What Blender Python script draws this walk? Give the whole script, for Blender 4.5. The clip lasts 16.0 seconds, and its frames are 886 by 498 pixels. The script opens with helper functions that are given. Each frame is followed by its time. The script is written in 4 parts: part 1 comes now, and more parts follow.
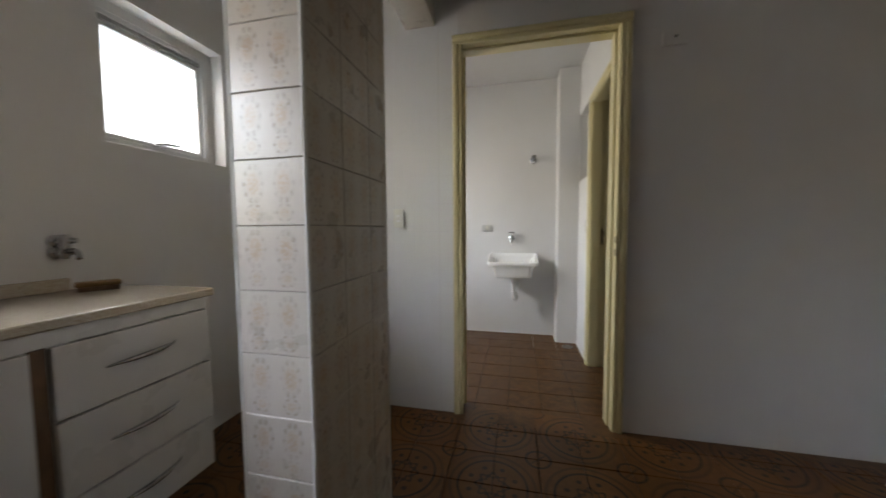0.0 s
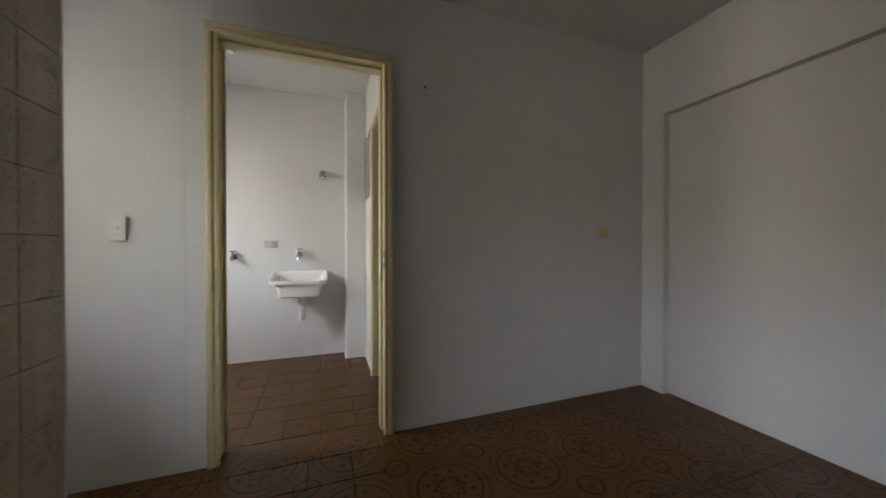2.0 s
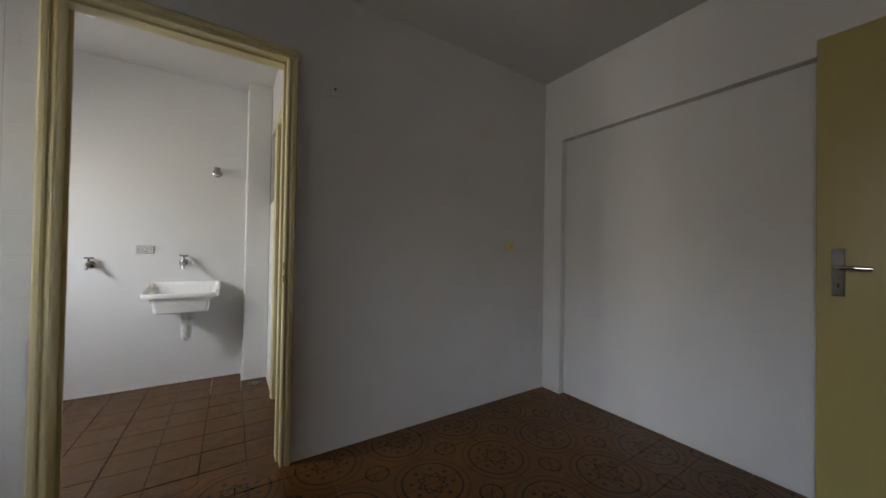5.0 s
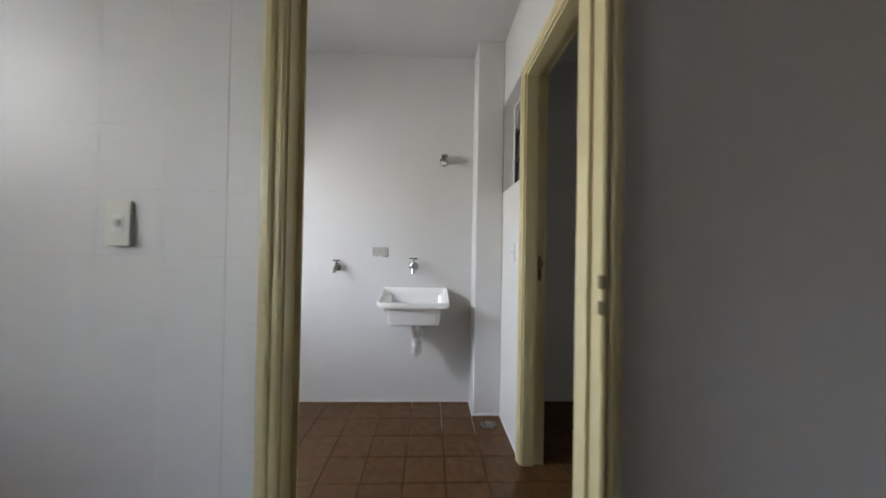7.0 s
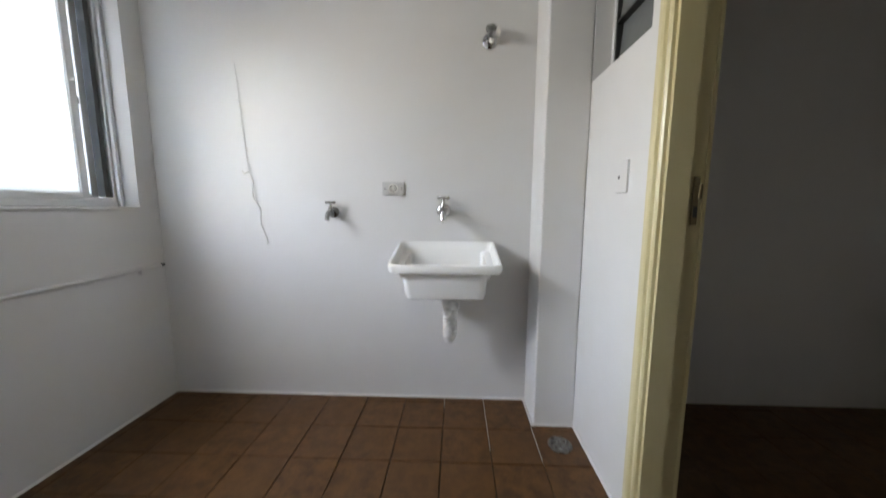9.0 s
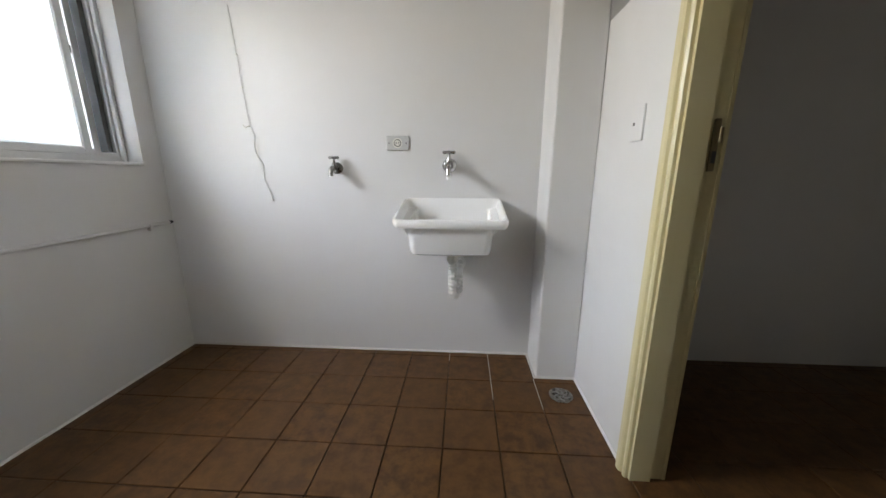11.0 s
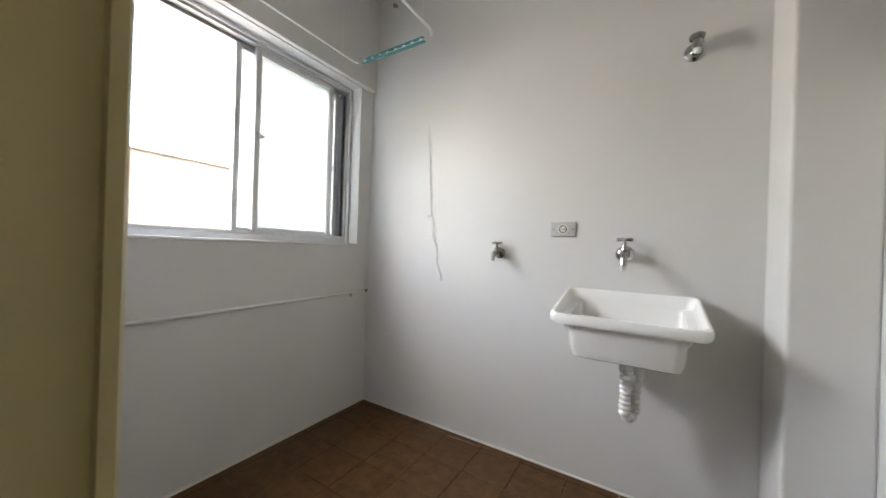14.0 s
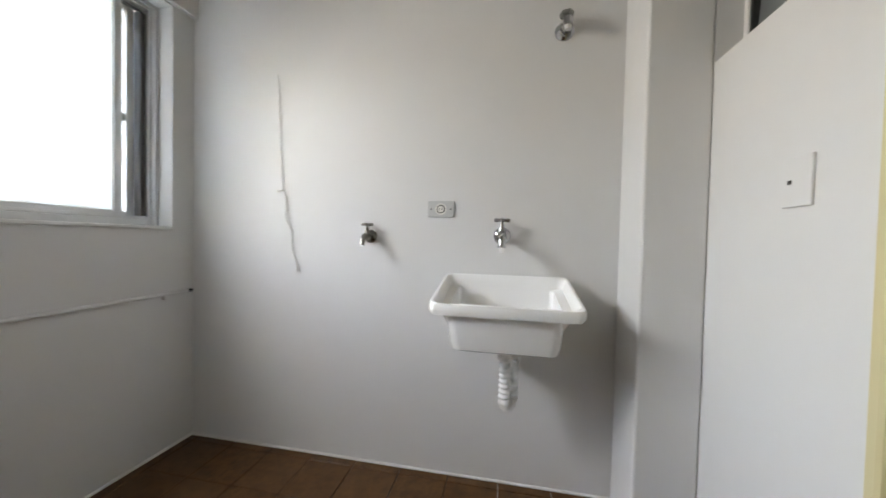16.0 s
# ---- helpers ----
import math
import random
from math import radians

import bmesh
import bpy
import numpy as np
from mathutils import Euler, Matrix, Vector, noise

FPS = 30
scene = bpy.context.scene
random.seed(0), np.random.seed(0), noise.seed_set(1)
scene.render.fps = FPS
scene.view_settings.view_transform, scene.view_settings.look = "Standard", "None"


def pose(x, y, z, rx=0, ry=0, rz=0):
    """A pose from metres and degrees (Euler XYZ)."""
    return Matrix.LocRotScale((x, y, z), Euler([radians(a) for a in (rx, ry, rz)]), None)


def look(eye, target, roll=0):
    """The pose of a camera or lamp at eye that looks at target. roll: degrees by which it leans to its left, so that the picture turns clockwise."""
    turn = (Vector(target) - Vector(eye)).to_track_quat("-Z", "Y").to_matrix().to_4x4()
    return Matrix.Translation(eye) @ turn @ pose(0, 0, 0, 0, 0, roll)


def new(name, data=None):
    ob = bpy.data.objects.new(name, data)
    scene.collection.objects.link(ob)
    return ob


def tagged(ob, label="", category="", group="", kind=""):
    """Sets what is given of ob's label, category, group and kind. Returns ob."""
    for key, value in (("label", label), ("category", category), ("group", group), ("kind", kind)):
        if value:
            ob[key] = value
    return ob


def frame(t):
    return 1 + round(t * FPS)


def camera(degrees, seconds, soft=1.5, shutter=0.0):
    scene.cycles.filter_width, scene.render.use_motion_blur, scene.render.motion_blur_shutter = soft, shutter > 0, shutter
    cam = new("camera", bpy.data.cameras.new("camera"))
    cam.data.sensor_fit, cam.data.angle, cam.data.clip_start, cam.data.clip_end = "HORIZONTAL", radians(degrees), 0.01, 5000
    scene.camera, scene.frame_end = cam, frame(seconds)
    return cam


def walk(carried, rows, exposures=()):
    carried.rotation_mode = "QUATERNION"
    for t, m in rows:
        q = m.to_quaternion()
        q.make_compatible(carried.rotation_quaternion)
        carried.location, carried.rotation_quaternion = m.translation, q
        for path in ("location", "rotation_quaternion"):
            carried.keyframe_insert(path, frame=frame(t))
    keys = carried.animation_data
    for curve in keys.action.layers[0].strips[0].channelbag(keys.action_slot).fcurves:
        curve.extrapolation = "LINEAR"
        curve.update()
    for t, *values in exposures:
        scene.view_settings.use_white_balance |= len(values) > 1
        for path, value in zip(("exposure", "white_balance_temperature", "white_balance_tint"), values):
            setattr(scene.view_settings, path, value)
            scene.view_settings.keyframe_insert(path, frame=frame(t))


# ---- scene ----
cam = camera(106.9, 16.0, 1.5, 0.5)
PATH = [
    (0, (0.303, 0.209, 1.12), (-0.137, 2.156, 0.998), -0.4),
    (0.5, (0.37, 0.21, 1.121), (0.268, 2.205, 1.017), -0.3),
    (1, (0.416, 0.202, 1.118), (0.624, 2.189, 1.029), 0.2),
    (1.5, (0.459, 0.203, 1.112), (0.911, 2.151, 1.08), -0.2),
    (2, (0.494, 0.193, 1.102), (1.166, 2.076, 1.086), 0.0),
    (2.5, (0.537, 0.163, 1.107), (1.417, 1.959, 1.095), 0.2),
    (3, (0.54, 0.172, 1.088), (1.618, 1.857, 1.090), 0.3),
    (3.2, (0.544, 0.165, 1.103), (1.698, 1.798, 1.086), 0.5),
    (5.3, (0.581, 0.215, 1.139), (1.621, 1.923, 1.183), 1.3),
    (5.5, (0.506, 0.258, 1.13), (1.283, 2.101, 1.136), 1.1),
    (6, (0.443, 0.561, 1.15), (0.721, 2.54, 1.064), 0.5),
    (6.5, (0.447, 0.899, 1.112), (0.43, 2.899, 1.089), 2.2),
    (7, (0.364, 1.269, 1.126), (0.445, 3.268, 1.148), 1.0),
    (7.5, (0.321, 1.608, 1.045), (0.336, 3.606, 1.132), 0.5),
    (8, (0.352, 1.895, 1.048), (0.267, 3.891, 1.155), 2.5),
    (8.5, (0.303, 2.045, 1.045), (0.296, 4.045, 1.021), 1.6),
    (9, (0.307, 2.082, 1.029), (0.231, 4.065, 0.781), 0.2),
    (9.2, (0.305, 2.077, 1.022), (0.226, 4.042, 0.656), 0.3),
    (11.3, (0.324, 2.095, 0.975), (0.181, 4.04, 0.531), 0.0),
    (11.5, (0.331, 2.114, 0.982), (0.144, 4.089, 0.725), 0.9),
    (12, (0.348, 2.114, 1.009), (0.139, 4.103, 0.986), 0.9),
    (12.5, (0.382, 2.144, 1.023), (-0.077, 4.091, 1.037), 1.2),
    (13, (0.368, 2.174, 1.027), (-0.307, 4.056, 1.045), 0.5),
    (13.5, (0.352, 2.173, 1.025), (-0.512, 3.977, 1.027), 1.3),
    (14, (0.323, 2.165, 1.014), (-0.731, 3.865, 1.015), 1.9),
    (14.5, (0.297, 2.171, 1.008), (-0.832, 3.822, 1.003), 1.4),
    (15, (0.263, 2.218, 0.999), (-0.68, 3.982, 0.983), 0.3),
    (15.5, (0.238, 2.305, 0.987), (-0.384, 4.205, 0.925), 0.5),
    (16, (0.261, 2.404, 0.99), (-0.114, 4.368, 0.944), 1.3),
]
EXPOSURE = 5.9
GRADE = [(0, -0.3, 7900), (3, -0.3, 7900), (5.5, -0.35, 7500), (6.5, -0.3, 7200), (8, -0.1, 7300), (9, -0.15, 7300), (12.5, -0.15, 7800), (14.5, -0.1, 7800), (16, -0.2, 7700)]
walk(cam, [(t, look(eye, target, roll)) for t, eye, target, roll in PATH], [(t, EXPOSURE + step, kelvin, 10) for t, step, kelvin in GRADE])

# ---- light ----
world = bpy.data.worlds.new("sky")
scene.world = world
world.use_nodes = True
wn = world.node_tree
sky = wn.nodes.new("ShaderNodeTexSky")
sky.sky_type = 'NISHITA'
sky.sun_disc = False
sky.sun_elevation = radians(42)
sky.dust_density = 4.5
sky.sun_rotation = radians(150)
wn.links.new(sky.outputs[0], wn.nodes["Background"].inputs[0])
wn.nodes["Background"].inputs[1].default_value = 0.15
sun = new("sun", bpy.data.lights.new("sun", 'SUN'))
sun.data.energy = 0.5
sun.data.angle = radians(10)
sun.data.color = (1.0, 0.93, 0.84)
sun.matrix_world = look((4.5, -7.8, 8.1), (0, 0, 0))


def window_light(name, x, y0, y1, z0, z1, watts):
    """The sky's light in a window's opening."""
    lamp = new(name, bpy.data.lights.new(name, 'AREA'))
    lamp.data.shape = 'RECTANGLE'
    lamp.data.size, lamp.data.size_y = z1 - z0, y1 - y0
    lamp.data.energy = watts
    lamp.data.spread = radians(125)
    lamp.data.color = (0.90, 0.95, 1.0)
    lamp.matrix_world = Matrix.Translation((x, (y0 + y1) / 2, (z0 + z1) / 2)) @ Matrix.Rotation(radians(-68), 4, 'Y')


window_light("window_light", -1.44, 2.567, 2.96, 1.44, 1.965, 0.29)
window_light("window_light", -1.512, 1.30, 1.76, 1.54, 2.02, 0.07)
window_light("window_light", -1.47, -0.46, 0.26, 1.14, 2.08, 0.20)


# ---- materials ----
class Nodes:
    """Short hand for building a node material."""

    def __init__(self, name):
        self.mat = bpy.data.materials.new(name)
        self.mat.use_nodes = True
        self.tree = self.mat.node_tree
        self.bsdf = self.tree.nodes["Principled BSDF"]

    def node(self, kind):
        return self.tree.nodes.new(kind)

    def put(self, socket, value):
        if isinstance(value, bpy.types.NodeSocket):
            self.tree.links.new(value, socket)
        elif isinstance(value, tuple) and len(value) == 3 and socket.type == 'RGBA':
            socket.default_value = (*value, 1)
        else:
            socket.default_value = value

    def math(self, op, a, b=0.0, c=0.0):
        n = self.node("ShaderNodeMath")
        n.operation = op
        for s, v in zip(n.inputs, (a, b, c)):
            self.put(s, v)
        return n.outputs[0]

    def band(self, value, centre, half, soft):
        """1 where value lies within half of centre, falling to 0 over soft."""
        d = self.math('ABSOLUTE', self.math('SUBTRACT', value, centre))
        return self.ramp(d, half + soft, half)

    def ramp(self, value, low, high, out0=0.0, out1=1.0):
        n = self.node("ShaderNodeMapRange")
        n.interpolation_type = 'SMOOTHSTEP'
        flip = low > high
        for i, v in enumerate((value, min(low, high), max(low, high), out1 if flip else out0, out0 if flip else out1)):
            self.put(n.inputs[i], v)
        return n.outputs[0]

    def noise(self, scale, detail=4.0, rough=0.55, vector=None):
        n = self.node("ShaderNodeTexNoise")
        n.inputs["Scale"].default_value = scale
        n.inputs["Detail"].default_value = detail
        n.inputs["Roughness"].default_value = rough
        self.put(n.inputs["Vector"], vector if vector is not None else self.place())
        return n.outputs[0]

    def place(self):
        return self.node("ShaderNodeNewGeometry").outputs["Position"]

    def local(self):
        return self.node("ShaderNodeTexCoord").outputs["Object"]

    def split(self, vector):
        n = self.node("ShaderNodeSeparateXYZ")
        self.put(n.inputs[0], vector)
        return n.outputs

    def stretch(self, vector, sx, sy, sz):
        n = self.node("ShaderNodeVectorMath")
        n.operation = 'MULTIPLY'
        self.put(n.inputs[0], vector)
        n.inputs[1].default_value = (sx, sy, sz)
        return n.outputs[0]

    def mix(self, factor, a, b):
        n = self.node("ShaderNodeMix")
        n.data_type = 'RGBA'
        self.put(n.inputs[0], factor)
        self.put(n.inputs[6], a)
        self.put(n.inputs[7], b)
        return n.outputs[2]

    def bump(self, height, strength, distance):
        n = self.node("ShaderNodeBump")
        n.inputs["Strength"].default_value = strength
        n.inputs["Distance"].default_value = distance
        self.put(n.inputs["Height"], height)
        self.put(self.bsdf.inputs["Normal"], n.outputs[0])

    def finish(self, colour, roughness=0.5, metal=0.0, **more):
        self.put(self.bsdf.inputs["Base Color"], colour)
        self.put(self.bsdf.inputs["Roughness"], roughness)
        self.put(self.bsdf.inputs["Metallic"], metal)
        for key, v in more.items():
            self.put(self.bsdf.inputs[key.replace("_", " ")], v)
        return self.mat


def painted(name, colour, dark, rough=0.55, bump=0.25, wave=0.0015):
    """Rolled wall paint over plaster: fine orange peel, broad unevenness, faint smudges."""
    n = Nodes(name)
    broad = n.noise(1.7, 3)
    smudge = n.ramp(n.noise(3.0, 5, 0.6), 0.35, 0.85)
    c = n.mix(n.math('MULTIPLY', n.math('ADD', n.math('MULTIPLY', broad, 0.5), n.math('MULTIPLY', smudge, 0.35)), 0.9), colour, dark)
    height = n.math('ADD', n.math('MULTIPLY', n.noise(230, 2), 0.18), n.math('MULTIPLY', n.noise(9, 3), 1.0))
    n.bump(height, bump, wave)
    return n.finish(c, n.ramp(n.noise(14, 4), 0.3, 0.7, rough - 0.07, rough + 0.08))


def plain(name, colour, rough=0.4, metal=0.0, vary=0.12, scale=35.0, bump=0.1, **more):
    n = Nodes(name)
    f = n.noise(scale, 4)
    dark = tuple(v * (1 - vary * 2) for v in colour)
    c = n.mix(f, colour, dark)
    n.bump(n.noise(scale * 5, 3), bump, 0.0006)
    return n.finish(c, n.ramp(n.noise(scale * 0.7, 3), 0.25, 0.75, max(rough - 0.06, 0.02), rough + 0.08), metal, **more)


WALL = painted("white_wall_paint", (0.68, 0.672, 0.66), (0.62, 0.61, 0.595))
WALL_K = painted("white_kitchen_paint", (0.63, 0.615, 0.605), (0.56, 0.54, 0.53), 0.5)
CEIL = painted("ceiling_paint", (0.60, 0.59, 0.58), (0.55, 0.54, 0.53), 0.7)
TILE_W = painted("painted_over_tile", (0.68, 0.675, 0.67), (0.65, 0.64, 0.635), 0.46, 0.15)
# beige taken down to near black, dimming the outdoor light through its colour
STUCCO = painted("darkened_beige_stucco", (0.027, 0.021, 0.0165), (0.025, 0.019, 0.015), 0.8, 0.5, 0.004)


def wood_enamel(name, colour, dark):
    """Gloss enamel over wood: faint long brush lines and chips."""
    n = Nodes(name)
    v = n.stretch(n.local(), 60, 60, 2.2)
    brush = n.noise(1.0, 4, 0.6, v)
    wear = n.ramp(n.noise(55, 6, 0.75), 0.66, 0.74)
    c = n.mix(n.math('MULTIPLY', brush, 0.55), colour, dark)
    c = n.mix(n.math('MULTIPLY', wear, 0.2), c, (dark[0] * 0.62, dark[1] * 0.58, dark[2] * 0.5))
    n.bump(brush, 0.04, 0.0008)
    return n.finish(c, 0.34)


YELLOW = wood_enamel("pale_yellow_enamel", (0.62, 0.545, 0.325), (0.55, 0.475, 0.265))
OCHRE = wood_enamel("ochre_door_enamel", (0.36, 0.29, 0.11), (0.29, 0.23, 0.08))
ALU = plain("anodised_aluminium", (0.62, 0.62, 0.62), 0.38, 0.85, 0.06, 60)
ALU_B = plain("weathered_dark_aluminium", (0.10, 0.10, 0.10), 0.5, 0.5, 0.08, 60)
# same aluminium at half the brightness: its shade is put into the colour
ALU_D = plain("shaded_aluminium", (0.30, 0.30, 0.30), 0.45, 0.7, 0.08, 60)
CHROME = plain("chrome", (0.45, 0.45, 0.46), 0.10, 1.0, 0.05, 50, 0.03)
WORN_CHROME = plain("dull_chrome", (0.30, 0.295, 0.28), 0.28, 1.0, 0.2, 70, 0.15)
PORCELAIN = plain("white_glazed_ceramic", (0.84, 0.835, 0.82), 0.09, 0.0, 0.02, 6, 0.02)
PVC = plain("white_plastic", (0.80, 0.80, 0.79), 0.35, 0.0, 0.04, 20)
CREAM = plain("aged_cream_plastic", (0.74, 0.725, 0.66), 0.4, 0.0, 0.05, 25)
YPLASTIC = plain("yellowed_plastic", (0.62, 0.50, 0.22), 0.4, 0.0, 0.06, 25)
STEEL = plain("brushed_steel_plate", (0.56, 0.56, 0.55), 0.42, 0.7, 0.06, 90)
DARK = plain("dark_slot", (0.02, 0.02, 0.02), 0.5)
BRASS_D = plain("tarnished_lock_brass", (0.26, 0.20, 0.11), 0.42, 0.8, 0.25, 80)
TEAL = plain("teal_plastic", (0.05, 0.26, 0.27), 0.4, 0.0, 0.1, 30)
CORD = plain("white_cord", (0.75, 0.74, 0.71), 0.7, 0.0, 0.1, 90)
LAMINATE = plain("white_laminate", (0.58, 0.57, 0.56), 0.3, 0.0, 0.03, 8, 0.03)
EDGE = plain("brown_wood_edge", (0.16, 0.085, 0.04), 0.5, 0.0, 0.3, 30)
BRUSH_WOOD = plain("brown_brush_block", (0.22, 0.12, 0.035), 0.6, 0.0, 0.3, 60)
GROUT = plain("dark_grout", (0.030, 0.020, 0.015), 0.8, 0.0, 0.3, 60)
GROUT_W = plain("pale_joint", (0.50, 0.49, 0.48), 0.7, 0.0, 0.1, 60)
GROUT_T = plain("grey_wall_joint", (0.32, 0.285, 0.25), 0.8, 0.0, 0.2, 60)
CONCRETE = plain("concrete", (0.13, 0.125, 0.115), 0.9, 0.0, 0.2, 1.5, 0.5)
# grey darkened along with the stucco, against the outdoor brightness
COPING = plain("darkened_grey_coping", (0.02, 0.02, 0.02), 0.8, 0.0, 0.2, 4)


def worktop_material():
    n = Nodes("beige_granite")
    spk = n.noise(190, 3, 0.7)
    c = n.mix(n.ramp(spk, 0.4, 0.62), (0.50, 0.44, 0.36), (0.38, 0.31, 0.23))
    c = n.mix(n.ramp(n.noise(70, 4), 0.6, 0.7), c, (0.30, 0.23, 0.15))
    return n.finish(c, 0.2)


GRANITE = worktop_material()


def frosted_glass():
    """Acid-etched glass: most light is scattered, some passes straight."""
    n = Nodes("frosted_glass")
    t = n.node("ShaderNodeBsdfTranslucent")
    n.put(t.inputs[0], n.mix(n.noise(30, 3), (0.70, 0.70, 0.68), (0.65, 0.65, 0.63)))
    n.finish((0.9, 0.9, 0.9), 0.2)
    m = n.node("ShaderNodeMixShader")
    m.inputs[0].default_value = 0.92
    n.tree.links.new(n.bsdf.outputs[0], m.inputs[1])
    n.tree.links.new(t.outputs[0], m.inputs[2])
    clear = n.node("ShaderNodeBsdfTransparent")
    clear.inputs[0].default_value = (0.85, 0.88, 0.87, 1)
    both = n.node("ShaderNodeMixShader")
    both.inputs[0].default_value = 0.04
    n.tree.links.new(m.outputs[0], both.inputs[1])
    n.tree.links.new(clear.outputs[0], both.inputs[2])
    n.tree.links.new(both.outputs[0], n.tree.nodes["Material Output"].inputs[0])
    return n.mat


FROST = frosted_glass()
GREYGLASS = plain("grey_ribbed_glass", (0.17, 0.18, 0.18), 0.16, 0.0, 0.1, 20, 0.2)

MED = 0.413


def medallion_floor():
    """Brown glazed tile: four tiles make one round medallion; small crossed rings between."""
    n = Nodes("brown_medallion_tile")
    x, y, _ = n.split(n.place())

    def cell(v, origin):
        return n.math('MULTIPLY', n.math('SUBTRACT', n.math('FRACT', n.math('ADD', n.math('DIVIDE', n.math('SUBTRACT', v, origin), MED), 40.5)), 0.5), MED)

    def radius(a, b):
        return n.math('SQRT', n.math('ADD', n.math('MULTIPLY', a, a), n.math('MULTIPLY', b, b)))

    u, v = cell(x, 1.442), cell(y, 1.592)
    r = radius(u, v)
    th = n.math('ARCTAN2', v, u)
    lines = n.band(r, 0.151, 0.0040, 0.0030)
    petal = n.math('ADD', n.math('MULTIPLY', n.math('COSINE', n.math('MULTIPLY', th, 8.0)), 0.012), 0.062)
    lines = n.math('MAXIMUM', lines, n.band(n.math('SUBTRACT', r, petal), 0.0, 0.0045, 0.0030))
    petal2 = n.math('ADD', n.math('MULTIPLY', n.math('COSINE', n.math('ADD', n.math('MULTIPLY', th, 8.0), math.pi)), 0.010), 0.050)
    lines = n.math('MAXIMUM', lines, n.band(n.math('SUBTRACT', r, petal2), 0.0, 0.0030, 0.0030))
    a8 = n.math('SUBTRACT', n.math('FRACT', n.math('ADD', n.math('DIVIDE', th, math.pi / 4), 8.0)), 0.5)
    arc = n.math('MULTIPLY', n.math('MULTIPLY', a8, math.pi / 4), 0.105)
    dot = n.ramp(radius(arc, n.math('SUBTRACT', r, 0.105)), 0.014, 0.009)
    lines = n.math('MAXIMUM', lines, dot)
    u2, v2 = cell(x, 1.442 + MED / 2), cell(y, 1.592 + MED / 2)
    r2 = radius(u2, v2)
    lines = n.math('MAXIMUM', lines, n.band(r2, 0.058, 0.0040, 0.0030))
    slash = n.math('MULTIPLY', n.band(n.math('SUBTRACT', u2, v2), 0.0, 0.004, 0.004), n.ramp(r2, 0.058, 0.054))
    lines = n.math('MAXIMUM', lines, n.math('MULTIPLY', slash, 0.7))
    wide = n.math('MULTIPLY', n.band(r, 0.186, 0.004, 0.006), 0.5)
    lines = n.math('MAXIMUM', lines, wide)
    worn = n.ramp(n.noise(6, 5), 0.25, 0.6, 0.75, 1.0)
    cloud = n.noise(22, 6, 0.65)
    rnd = n.node("ShaderNodeObjectInfo").outputs["Random"]
    base = n.mix(n.ramp(cloud, 0.3, 0.7), (0.142, 0.058, 0.015), (0.104, 0.041, 0.010))
    base = n.mix(n.math('MULTIPLY', rnd, 0.35), base, (0.075, 0.031, 0.011))
    c = n.mix(n.math('MULTIPLY', lines, worn), base, (0.012, 0.006, 0.004))
    n.bump(n.noise(3, 2), 0.05, 0.001)
    return n.finish(c, n.ramp(n.noise(4, 3), 0.3, 0.7, 0.36, 0.44), 0.0, Specular_IOR_Level=0.28)


def brown_floor():
    n = Nodes("brown_mottled_tile")
    rnd = n.node("ShaderNodeObjectInfo").outputs["Random"]
    c = n.mix(n.ramp(n.noise(17, 6, 0.68), 0.32, 0.68), (0.128, 0.060, 0.020), (0.052, 0.024, 0.009))
    c = n.mix(n.math('MULTIPLY', n.ramp(n.noise(75, 4, 0.7), 0.45, 0.8), 0.4), c, (0.062, 0.030, 0.016))
    c = n.mix(n.math('MULTIPLY', rnd, 0.5), c, (0.088, 0.042, 0.016))
    n.bump(n.noise(3, 2), 0.05, 0.001)
    return n.finish(c, n.ramp(n.noise(5, 3), 0.3, 0.7, 0.36, 0.46), 0.0, Specular_IOR_Level=0.25)


